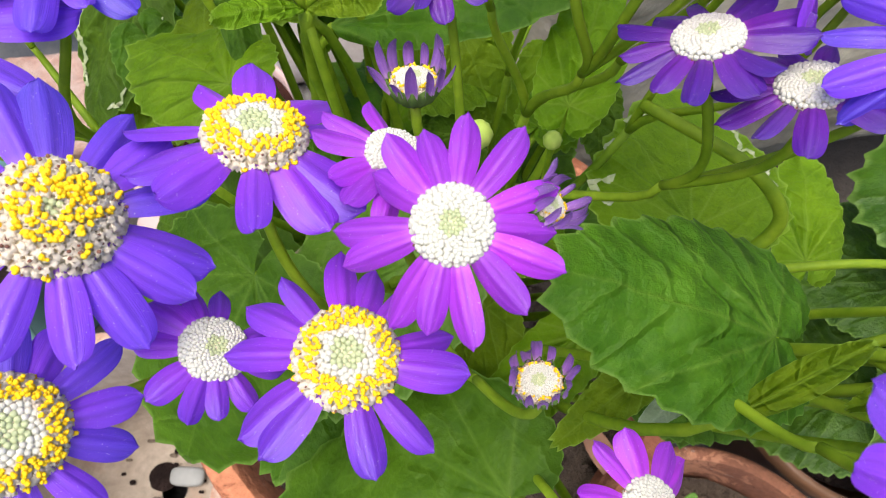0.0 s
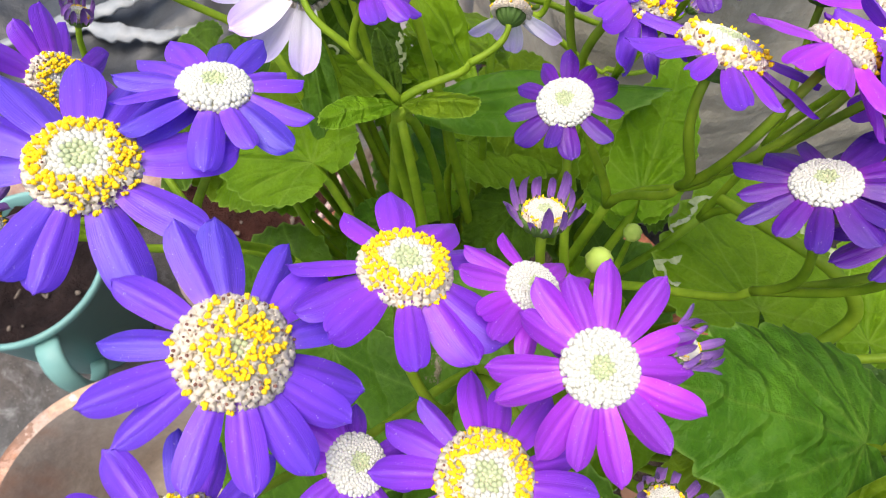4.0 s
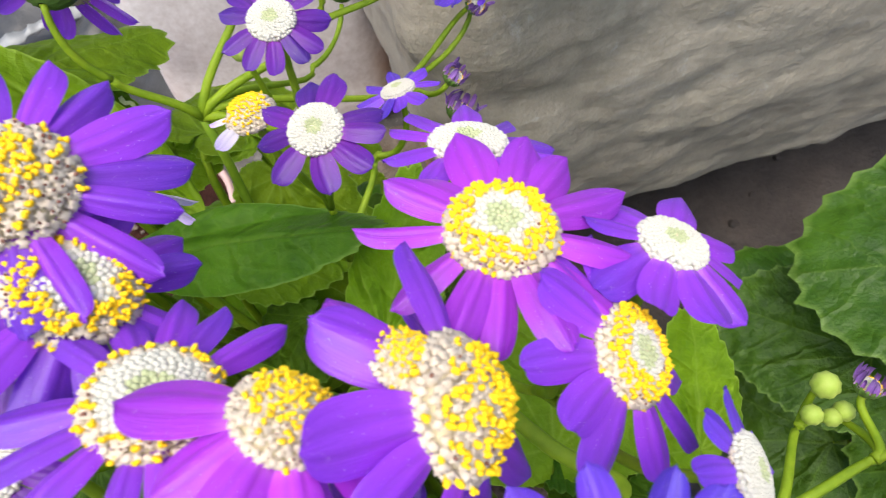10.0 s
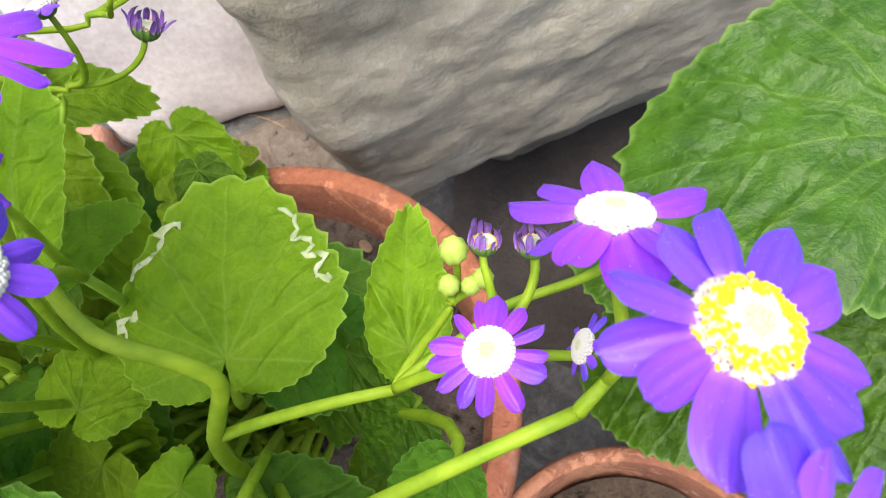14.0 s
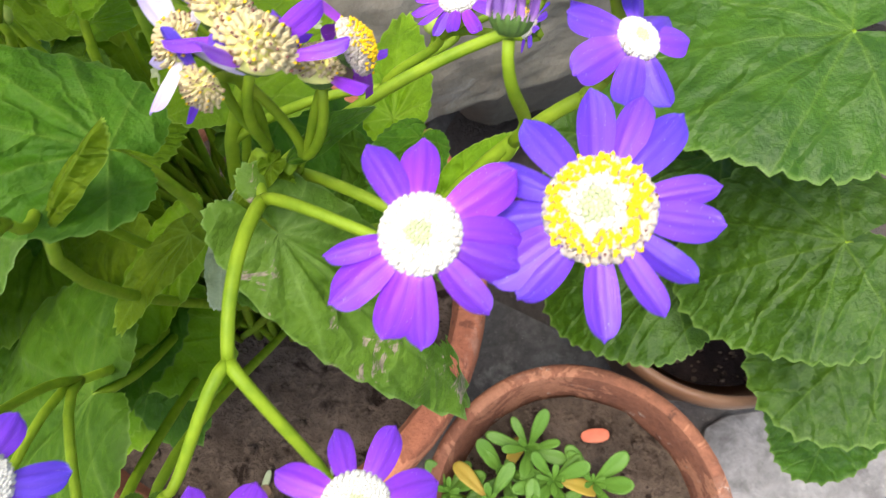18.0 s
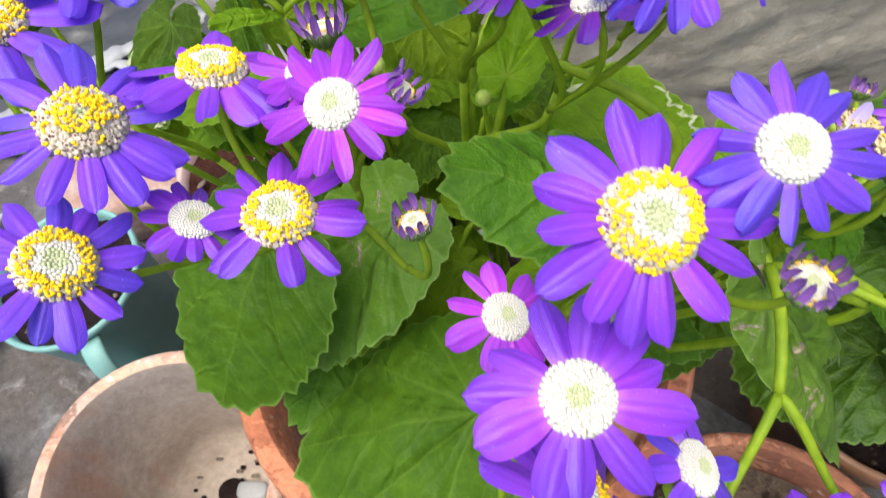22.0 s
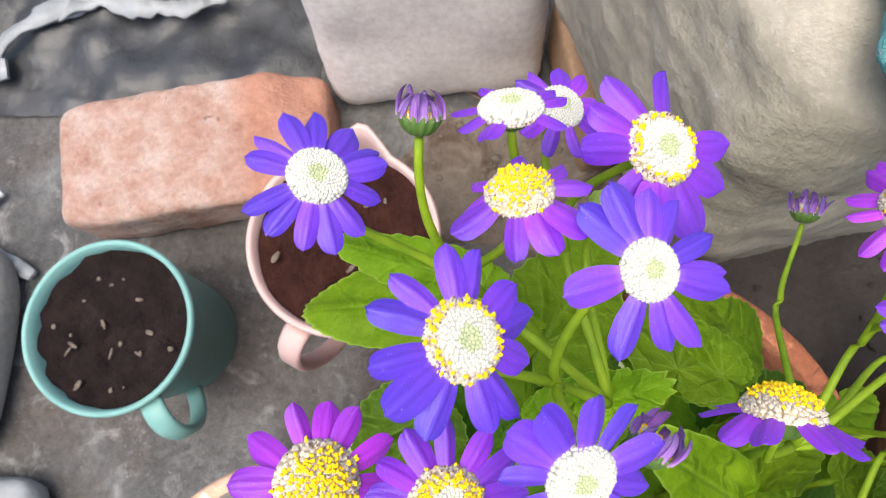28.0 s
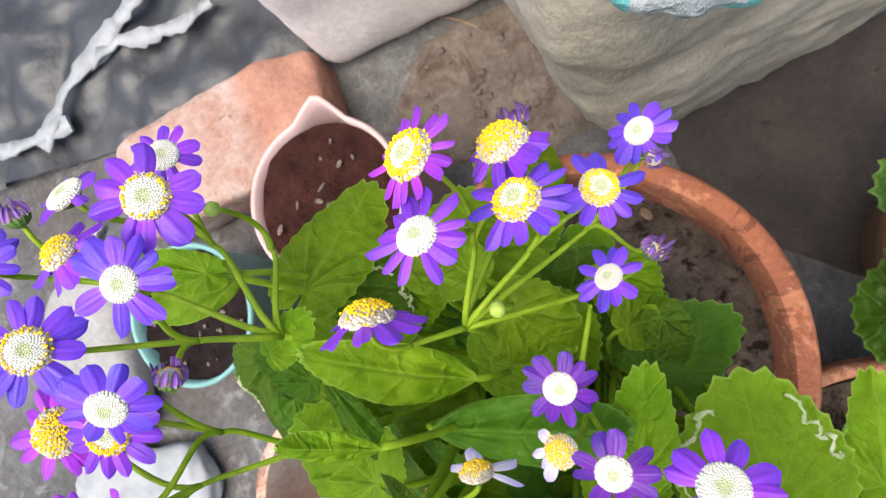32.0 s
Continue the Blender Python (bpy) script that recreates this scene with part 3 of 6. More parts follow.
# ---- ground ----
def ground_sheet():
    bm = bmesh.new()
    n, size = 90, 1.6
    vs = [[bm.verts.new((size * (i / n - 0.5) * 2, size * (j / n - 0.5) * 2 + 0.2, 0.004 * noise.fractal((i * 0.17, j * 0.17, 3), 0.9, 2, 4))) for i in range(n + 1)] for j in range(n + 1)]
    for j in range(n):
        for i in range(n):
            bm.faces.new((vs[j][i], vs[j][i + 1], vs[j + 1][i + 1], vs[j + 1][i]))
    rim = [vs[0][0], vs[0][n], vs[n][n], vs[n][0]]
    far = [bm.verts.new((x, y, -0.01)) for x, y in ((-60, -60), (60, -60), (60, 60), (-60, 60))]
    edges = [[vs[0][i] for i in range(n + 1)], [vs[j][n] for j in range(n + 1)], [vs[n][n - i] for i in range(n + 1)], [vs[n - j][0] for j in range(n + 1)]]
    for k, edge in enumerate(edges):
        bm.faces.new([far[(k + 1) % 4], far[k]] [::-1] + edge[::-1])
    return bm


ground = new("ground", mesh_of("ground", ground_sheet(), M_GROUND))
tagged(ground, "stained grey concrete yard floor with earth on it", "ground", kind="structure")

# ---- things round the plant ----
def clay_pot(name, x, y, r, h, soil_z, m_out, m_in, label, soil_mat, wobble=0.01, seed=1, lip=0.022, floor=0.014, mouth=0.93):
    pot = thing(name, x, y, 0, label, "flower pot")
    t = 0.011
    k = 0.66
    prof = [(0.012, 0.0), (r * k, 0.0), (r * k * 1.02, 0.006), (r * (k + (1 - k) * 0.45), h * 0.45), (r * 0.905, h - lip * 1.5), (r * 0.93, h - lip * 1.35), (r * 0.99, h - lip), (r, h - lip * 0.6), (r * 0.995, h - 0.004), (r * 0.98, h), (r * (mouth + 0.98) / 2, h + 0.0012), (r * mouth, h)]
    part("body", revolve(prof, 64, wobble, seed), m_out, pot)
    inner = [(r * mouth, h), (r * (mouth - 0.022), h - 0.005), (r * (mouth - 0.045), h - lip), (r * (k + (1 - k) * max(0.45, floor / h + 0.08)) - t, max(h * 0.45, floor + 0.016)), (r * (k + (1 - k) * floor / h) - t - 0.006, floor + 0.001), (0.010, floor - 0.002)]
    part("inside", revolve(inner, 64, wobble, seed), m_in, pot)
    if soil_z:
        q = soil_z / h
        soil = part("soil", soil_disc(r * (k + (1 - k) * q) - t * 1.1, seed * 3.1), soil_mat, pot, "dry crumbly soil in the pot")
        soil.location = (0, 0, soil_z)
    return pot


clay_pot("flower_pot", -0.002, -0.003, 0.133, 0.27, 0.235, M_TERRA, M_TERRA, "large terracotta pot that holds the purple flowering plant", M_SOIL_GREY, 0.02, 1, 0.03, mouth=0.90)
clay_pot("flower_pot", -0.205, -0.085, 0.089, 0.205, 0, M_TERRA_PALE, M_CLAY_DULL, "empty terracotta pot with whitish lime on its rim", None, 0.02, 4, 0.024, 0.066, 0.88)
clay_pot("flower_pot", 0.166, -0.137, 0.092, 0.17, 0.142, M_TERRA_OLD, M_TERRA_OLD, "small terracotta pot with a green succulent in it", M_SOIL_GREY, 0.015, 7, 0.02, mouth=0.90)
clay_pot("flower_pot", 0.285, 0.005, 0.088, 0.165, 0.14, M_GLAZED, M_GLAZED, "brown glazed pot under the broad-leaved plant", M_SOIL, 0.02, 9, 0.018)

hole_plug = thing("drain_hole_scrap", -0.214, -0.076, 0.0690, "dark drain hole with a scrap of white foil", "scrap")
# no real opening: a flat dark disc whose colour stands for the hole's shade
part("hole", revolve([(0.0, 0.001), (0.010, 0.001), (0.011, 0.0)], 20, 0.1, 2), M_SOIL, hole_plug)
part("foil", lump(0.013, 0.007, 0.003, 4, 3, 0.3), M_STRIP, hole_plug, "crumpled white foil").location = (0.02, 0.001, 0.0)


rnd = random.Random(31)
for i in range(26):
    a, q = rnd.uniform(0, 6.28), 0.036 * math.sqrt(rnd.random())
    bit = lump(rnd.uniform(0.0012, 0.004), rnd.uniform(0.001, 0.002), 0.0008, 3, i, 0.3, 2.6)
    part("grit", bit, M_SOIL if i % 2 else M_CRUMB, hole_plug).location = (q * math.cos(a), q * math.sin(a), -0.0015)


def mug(x, y, r, h, m, label, handle_deg, spout_deg=None, soil=0.8, seed=1, earth=M_SOIL):
    body = thing("plastic_mug", x, y, 0, label, "mug")
    prof = [(0.01, 0), (r * 0.74, 0), (r * 0.78, 0.004), (r * 0.96, h - 0.012), (r * 1.0, h - 0.008), (r * 1.01, h - 0.003), (r * 0.985, h), (r * 0.94, h - 0.002), (r * 0.92, h - 0.012), (r * 0.76, 0.006), (0.01, 0.006)]
    bm = revolve(prof, 64, 0.004, seed)
    if spout_deg is not None:
        a0 = radians(spout_deg)
        for v in bm.verts:
            a = math.atan2(v.co.y, v.co.x)
            da = (a - a0 + math.pi) % (2 * math.pi) - math.pi
            k = max(0, 1 - abs(da) / 0.36) * max(0, (v.co.z - h * 0.72) / (h * 0.28))
            v.co.x += math.cos(a0) * 0.26 * r * k
            v.co.y += math.sin(a0) * 0.26 * r * k
            v.co.z += 0.006 * k
    part("body", bm, m, body)
    a = radians(handle_deg)
    d = Vector((math.cos(a), math.sin(a), 0))
    o = d * r
    pts = bend(o * 0.97 + Vector((0, 0, h * 0.9)), o * 1.6 + Vector((0, 0, h * 0.98)), o * 1.55 + Vector((0, 0, h * 0.35)), o * 0.85 + Vector((0, 0, h * 0.28)), 14)
    side = Vector((-d.y, d.x, 0))
    hb = bmesh.new()
    rings = []
    for k, p in enumerate(pts):
        t = (pts[min(k + 1, 14)] - pts[max(k - 1, 0)]).normalized()
        out = t.cross(side)
        w, thick = 0.0095 - 0.002 * k / 14, 0.0034
        rings.append([hb.verts.new(p + side * w * cx + out * thick * cy) for cx, cy in ((1, 0.35), (0.75, 1), (-0.75, 1), (-1, 0.35), (-1, -0.35), (-0.75, -1), (0.75, -1), (1, -0.35))])
    for lo, hi in zip(rings, rings[1:]):
        for k in range(8):
            hb.faces.new((lo[k], lo[(k + 1) % 8], hi[(k + 1) % 8], hi[k]))
    hb.faces.new(rings[0][::-1])
    hb.faces.new(rings[-1])
    part("handle", hb, m, body)
    s = part("soil", soil_disc(r * (0.76 + 0.18 * soil), seed * 5.3, 0.007), earth, body, "dark moist soil with a few pale crumbs")
    s.location = (0, 0, h * soil)
    rnd = random.Random(seed)
    for i in range(20):
        q, b = r * 0.75 * math.sqrt(rnd.random()), rnd.random() * 6.28
        crumb = part("crumb", lump(0.0012 + 0.0011 * (i % 4), 0.0010 + 0.0005 * (i % 3), 0.0008, 4, i, 0.6, 2.5, 0, 400), M_CRUMB, body)
        crumb.rotation_euler = (0, 0, rnd.uniform(0, 6.28))
        crumb.location = (q * math.cos(b), q * math.sin(b), h * soil + 0.002)
    return body


mug(-0.374, 0.096, 0.070, 0.14, M_TEAL, "teal plastic mug filled with dark soil, used as a planter", -58, soil=0.9, seed=2)
mug(-0.170, 0.152, 0.0665, 0.215, M_PINK, "pink plastic mug with a spout, filled with dark soil", -118, 82, 0.95, 5, M_SOIL_RED)


def brick(x, y, z, turn, label):
    b = thing("brick", x, y, z, label, "brick")
    bm = lump(0.131, 0.0635, 0.0375, 26, 4, 0.075, 9, 0.0, 34)
    for v in bm.verts:
        # the chipped far corner
        k = max(0, v.co.x - 0.075) * max(0, v.co.y + 0.01) * 9
        v.co.z -= min(0.018, k * 1.2)
    part("body", bm, M_BRICK, b)
    b.rotation_euler = (0, 0, radians(turn))
    return b


brick(-0.352, 0.272, 0, 9.5, "worn pale red clay brick lying flat on the floor")

# big sack behind the pot: stiff film, one blunt upright corner, its foot drawn in
sack = thing("cement_sack", 0.30, 0.33, 0, "large grey-beige dusty plastic sack standing behind the pot", "sack")
SACK_LEVELS = [(0.0, 0.130, 0.250, 0.160, 0.235), (0.150, 0.105, 0.200, 0.130, 0.185), (0.158, 0.062, 0.150, 0.072, 0.143), (0.166, 0.052, 0.143, 0.060, 0.135), (0.26, 0.040, 0.142, 0.056, 0.131), (0.36, 0.030, 0.153, 0.060, 0.139), (0.41, 0.034, 0.172, 0.072, 0.154), (0.428, 0.052, 0.190, 0.090, 0.172)]


def sack_outline(z):
    """The sack's outline at a height, as a closed ring of evenly spaced points."""
    for lo, hi in zip(SACK_LEVELS, SACK_LEVELS[1:]):
        if z <= hi[0]:
            break
    k = (z - lo[0]) / (hi[0] - lo[0])
    ax, ay, bx, by = [lo[i] + (hi[i] - lo[i]) * k for i in (1, 2, 3, 4)]
    right = Vector((bx + 0.52 * 0.973, by + 0.52 * 0.231))
    ring = [Vector((ax - 0.075, ay + 0.22)), Vector((ax, ay)), Vector((bx, by)), right, right + Vector((-0.05, 0.24))]
    for turn in range(3):
        cut = []
        for p, q in zip(ring, ring[1:] + ring[:1]):
            d = min(0.2, 0.008 / (q - p).length)
            cut += [p.lerp(q, d), q.lerp(p, d)]
        ring = cut
    total = sum((q - p).length for p, q in zip(ring, ring[1:] + ring[:1]))
    out, step, walked = [], total / 220, 0.0
    for p, q in zip(ring, ring[1:] + ring[:1]):
        d = (q - p).length
        while len(out) < 220 and len(out) * step <= walked + d:
            out.append(p.lerp(q, (len(out) * step - walked) / max(d, 1e-9)))
        walked += d
    return out


def sack_bmesh():
    bm = bmesh.new()
    rings = []
    heights = [0.15 * i / 4 for i in range(4)] + [0.150, 0.154, 0.158, 0.162] + [0.166 + 0.262 * i / 64 for i in range(65)]
    middle = Vector((0.30, 0.33))
    for z in heights:
        rings.append((sack_outline(z), z))
    top = rings[-1][0]
    for k in range(1, 16):
        rings.append(([p.lerp(middle + Vector((0.02, 0)), k / 15 * 0.97) for p in top], 0.428 + 0.010 * math.sin(k / 15 * 1.5)))
    prev = None
    for ring, z in rings:
        row = []
        for i, p in enumerate(ring):
            q = Vector((p.x, p.y, z)) * 17
            dent = abs(noise.noise(q)) + 0.5 * abs(noise.noise(q * 2.3 + Vector((4, 1, 2)))) + 0.3 * abs(noise.noise(q * 5.1))
            crease = abs(noise.noise(Vector((p.x * 6 + 3, p.y * 6, z * 5)))) ** 0.5
            t = (ring[(i + 1) % 220] - ring[i - 1]).normalized()
            away = Vector((t.y, -t.x, 0)) if z < 0.42 else Vector((t.y * 0.3, -t.x * 0.3, 1)).normalized()
            row.append(bm.verts.new(Vector((p.x - 0.30, p.y - 0.33, z)) + away * (0.0068 * (dent - 0.5) + 0.007 * (crease - 0.6) * (1 if z > 0.3 else 0.4) + 0.0012 * noise.noise(q * 9))))
        if prev:
            for i in range(220):
                bm.faces.new((prev[i], prev[(i + 1) % 220], row[(i + 1) % 220], row[i]))
        prev = row
    bm.faces.new(prev)
    return bm


part("body", sack_bmesh(), M_SACK, sack)
edge = [p for p in sack_outline(0.42)]
front = [p for p in edge if p.y < 0.17 + 0.21 * p.x and p.x > 0.06]
front.sort(key=lambda p: p.x)
seam_pts = [(p.x - 0.30 + 0.002 * noise.noise((p.x * 60, 0, 1)), p.y - 0.326, 0.430 + 0.003 * noise.noise((p.x * 40, 2, 0))) for p in front[6::2]]
part("seam", tube(seam_pts, [0.0045] * len(seam_pts), 8), M_SACK, sack, "rolled sewn top edge")

# a lump of hardened plaster with turquoise paint, on the sack's front edge
flaky = thing("painted_plaster_lump", 0.100, 0.175, 0.430, "rounded whitish plaster lump with flaking turquoise paint on the sack", "plaster lump")
part("body", lump(0.044, 0.046, 0.014, 30, 3, 0.26, 2.6, 0.25, 60), M_FLAKY, flaky)
rnd = random.Random(4)
for i in range(16):
    a, q = rnd.uniform(0, 6.28), math.sqrt(rnd.random())
    patch = part("paint_flake", lump(0.008 * rnd.uniform(0.4, 1.2), 0.006 * rnd.uniform(0.4, 1.2), 0.0012, 5, i, 0.5, 3), M_TURQ if i % 2 else M_FLAKY, flaky)
    patch.location = (0.036 * q * math.cos(a), 0.030 * q * math.sin(a), 0.0245 - 0.009 * q * q)
    patch.rotation_euler = (-0.5 * q * math.sin(a), 0.5 * q * math.cos(a), rnd.uniform(0, 6))

bag = thing("woven_bag", -0.132, 0.446, 0, "white woven bag standing on the floor, slightly soiled", "bag")
bm = lump(0.112, 0.110, 0.15, 18, 2, 0.05, 9, 0.04, 12)
for v in bm.verts:
    v.co.x *= 1 - 0.5 * v.co.z
    v.co.y += 0.15 * v.co.z
part("body", bm, M_WHITE_BAG, bag)
part("gathered_top", lump(0.07, 0.012, 0.01, 10, 5, 0.25, 4, 0.3, 30), M_WHITE_BAG, bag, "crumpled open edge").location = (0.0, -0.02, 0.285)
bag.rotation_euler = (0, 0, radians(5))
bag = thing("woven_bag", -0.32, 0.62, 0, "white woven bag leaning at the back, in folds", "bag")
part("body", lump(0.09, 0.1, 0.12, 12, 9, 0.1, 4, 0.08, 12), M_WHITE_BAG, bag)

plank = thing("wooden_plank", 0.019, 0.338, 0, "short brown wooden plank between the sacks", "plank")
part("board", lump(0.019, 0.075, 0.045, 8, 5, 0.03, 10), M_WOOD, plank)
plank.rotation_euler = (0, 0, radians(12))

cover = thing("plastic_sheet", -0.56, 0.56, 0, "crumpled black plastic sheet spread on the floor", "plastic sheet")
part("body", sheet(0.62, 0.46, 60, 46, 0.035, 2.0, 7.0), M_BLACK, cover)
rows = (((-0.632, 0.355), (-0.575, 0.415), (-0.495, 0.464), (-0.451, 0.491), (-0.408, 0.514), (-0.365, 0.542)), ((-0.560, 0.432), (-0.487, 0.450), (-0.437, 0.439), (-0.390, 0.439), (-0.346, 0.454)), ((-0.534, 0.155), (-0.575, 0.18), (-0.62, 0.2), (-0.60, 0.225), (-0.578, 0.245)), ((-0.70, 0.368), (-0.65, 0.368), (-0.575, 0.374)))
for k, row in enumerate(rows):
    strip = thing("plastic_strip", row[0][0], row[0][1], 0, "white torn plastic strip lying on the floor", "plastic strip", "torn strips")
    fine = []
    for (ax, ay), (bx, by) in zip(row, row[1:]):
        fine += [(ax + (bx - ax) * s / 14 - row[0][0], ay + (by - ay) * s / 14 - row[0][1], 0.030 - 0.018 * (k == 2) + 0.006 * noise.noise((ax * 20, s * 0.3, k))) for s in range(14)]
    part("band", ribbon(fine, (0.020, 0.017, 0.010, 0.017)[k]), M_STRIP, strip)

stone = thing("stone", -0.60, 0.075, 0, "pale grey rounded stone beside the teal mug", "stone")
part("body", lump(0.062, 0.11, 0.03, 10, 6, 0.08, 3.2, 0, 14), M_STONE, stone)
stone = thing("cement_bag_scrap", -0.58, -0.11, 0, "crumpled pale plastic bag lying on the floor", "plastic bag")
part("body", lump(0.10, 0.07, 0.018, 22, 8, 0.4, 4, 0.3, 22), M_STRIP, stone)
part("torn_edge", ribbon([(-0.10 + 0.0125 * k, -0.066 + 0.008 * math.sin(k * 1.3), 0.014 + 0.004 * math.sin(k * 0.9)) for k in range(17)], 0.008), M_STRIP, stone, "crumpled torn edge of the bag")
stone = thing("terrazzo_block", -0.045, -0.158, 0, "white speckled stone block in front of the pot", "stone block")
part("body", lump(0.052, 0.038, 0.03, 6, 3, 0.03, 12), M_WHITE_STONE, stone)
stone.rotation_euler = (0, 0, radians(6))
slab = thing("concrete_slab", 0.47, -0.27, 0, "pale concrete slab beside the pots", "slab")
part("body", lump(0.18, 0.20, 0.006, 12, 4, 0.1, 14), M_PALE_CONCRETE, slab)


def succulent(x, y, z):
    s = thing("succulent", x, y, z, "small bright green succulent with spoon-shaped leaves", "succulent")
    rnd = random.Random(12)
    forms = []
    for f in range(5):
        base = bmesh.new()
        bmesh.ops.create_icosphere(base, subdivisions=3, radius=1)
        wide, bow = 0.155 + 0.016 * f, rnd.uniform(-0.14, 0.12)
        for v in base.verts:
            t = (v.co.x + 1) / 2
            across = v.co.y * wide * (0.30 + 0.95 * t**1.1)
            # a shallow keel along the middle and raised edges
            v.co = Vector((t, across, v.co.z * 0.055 + bow * t * t + 1.5 * across * across - 0.02 * math.exp(-((across / 0.03) ** 2))))
        forms.append(mesh_of("succulent_leaf", base, M_SUCC))
    for k in range(13):
        a, q = 2.4 * k, 0.049 * math.sqrt((k + 0.3) / 13)
        hx, hy = q * math.cos(a) * 1.15 + rnd.uniform(-0.006, 0.006), q * math.sin(a) * 0.95 + rnd.uniform(-0.005, 0.005)
        hz = 0.012 + rnd.uniform(0.006, 0.026) * (1 - q * 9)
        part("stalk", tube(bend((hx * 0.4, hy * 0.4, 0), (hx * 0.6, hy * 0.6, hz * 0.5), (hx * 0.9, hy * 0.9, hz * 0.5), (hx, hy, hz), 5), [0.0018] * 6, 6), M_STEM, s)
        outer, inner = rnd.randint(6, 8), rnd.randint(6, 9)
        for i in range(outer + inner):
            lf = new("leaf", forms[rnd.randrange(5)])
            lf.parent = s
            if i < outer:
                size, rise = rnd.uniform(0.019, 0.030), rnd.uniform(-0.05, 0.75)
                if rnd.random() < 0.03:
                    lf.material_slots[0].link = "OBJECT"
                    lf.material_slots[0].material = M_SUCC_OLD
                    rise = -0.15
            else:
                size, rise = rnd.uniform(0.007, 0.013), rnd.uniform(0.5, 1.25)
            lf.matrix_local = Matrix.Translation((hx, hy, hz + (0.004 if i >= outer else 0))) @ Matrix.Rotation(2.4 * i + rnd.uniform(-0.4, 0.4), 4, "Z") @ Matrix.Rotation(-rise, 4, "Y") @ Matrix.Rotation(rnd.uniform(-0.3, 0.3), 4, "X") @ Matrix.Scale(size, 4)
    return s


succulent(0.134, -0.134, 0.143)
dry = thing("dry_leaf", 0.188, -0.089, 0.146, "small dry red leaf on the soil", "leaf")
part("blade", lump(0.009, 0.0045, 0.001, 8, 2, 0.4, 2.5, 0, 80), M_RED_LEAF, dry)


def litter(owner, count, spread, z, seed):
    """Clods and grit that lie on a pot's soil."""
    rnd = random.Random(seed)
    bm = bmesh.new()
    for i in range(count):
        a, q = rnd.uniform(0, 6.28), spread * math.sqrt(rnd.random())
        s = rnd.uniform(0.0008, 0.0024) * (2 if rnd.random() < 0.08 else 1)
        bmesh.ops.create_icosphere(bm, subdivisions=1, radius=s, matrix=Matrix.Translation((q * math.cos(a), q * math.sin(a), z + s * 0.4)) @ Matrix.Rotation(a * 3, 4, "X") @ Matrix.Diagonal((1, rnd.uniform(0.6, 1), rnd.uniform(0.5, 0.8), 1)))
    o = part("grit", bm, M_SOIL_GREY, owner, "clods and grit on the soil", False)
    return tagged(o, kind="stuff")


for ob in [o for o in scene.objects if o.name.startswith("flower_pot")]:
    for o in list(ob.children):
        if o.name.startswith("soil"):
            r = max(v.co.x for v in o.data.vertices)
            litter(ob, 620 if r > 0.1 else 300, r * 0.97, o.location.z, 5)
twig_rnd = random.Random(8)
for i in range(16):
    x, y = twig_rnd.gauss(-0.005, 0.028), twig_rnd.gauss(0.27, 0.045)
    straw = thing("dry_straw", x, y, 0, "dry brown straw lying on the floor", "straw", "straw on the floor")
    a = twig_rnd.uniform(0, 6.28)
    pts = bend((0, 0, 0.006), (0.02 * math.cos(a), 0.02 * math.sin(a), 0.009), (0.034 * math.cos(a + 0.1), 0.034 * math.sin(a + 0.1), 0.009), (0.05 * math.cos(a + 0.15), 0.05 * math.sin(a + 0.15), 0.005), 8)
    part("stalk", tube(pts, [0.0005] * 9, 5), M_WOOD, straw)


def earth_patch(x, y, w, d, seed, m, label):
    """A thin brown patch with a ragged edge: earth, or earth with shade painted in."""
    patch = thing("floor_patch", x, y, 0, label, "earth")
    bm = bmesh.new()
    rings, n = 14, 56
    top = bm.verts.new((0, 0, 0.010))
    prev = None
    for j in range(1, rings + 1):
        k = j / rings
        ring = []
        for i in range(n):
            a = 2 * math.pi * i / n
            q = k * (1 + 0.16 * noise.fractal((math.cos(a) * 2 + seed, math.sin(a) * 2, seed), 0.8, 2, 4))
            px, py = q * w * math.cos(a), q * d * math.sin(a)
            ring.append(bm.verts.new((px, py, 0.010 * (1 - k**6) - 0.004 * (k == 1) + 0.004 * noise.fractal((px * 40, py * 40, seed), 0.8, 2, 4) * (1 - k**4))))
        for i in range(n):
            if prev:
                bm.faces.new((prev[i], ring[i], ring[(i + 1) % n], prev[(i + 1) % n]))
            else:
                bm.faces.new((top, ring[i], ring[(i + 1) % n]))
        prev = ring
    part("earth", bm, m, patch)
    rnd = random.Random(6)
    for i in range(40):
        a, q = rnd.uniform(0, 6.28), math.sqrt(rnd.random()) * 0.8
        s = rnd.uniform(0.0015, 0.005)
        part("clod", lump(s, s * 0.8, s * 0.55, 4, i, 0.5, 2.6, 0, 240), m, patch).location = (q * w * math.cos(a), q * d * math.sin(a), 0.0085)


# the first patch carries the sack's shade on the floor in its dark colour
earth_patch(0.36, 0.16, 0.28, 0.20, 3.0, M_SHADED_EARTH, "brown earth on the floor under the sack, darkened in colour for the sack's shade")
earth_patch(-0.035, 0.262, 0.135, 0.085, 8.0, M_DIRT, "dry brown earth swept against the sack and the bag")


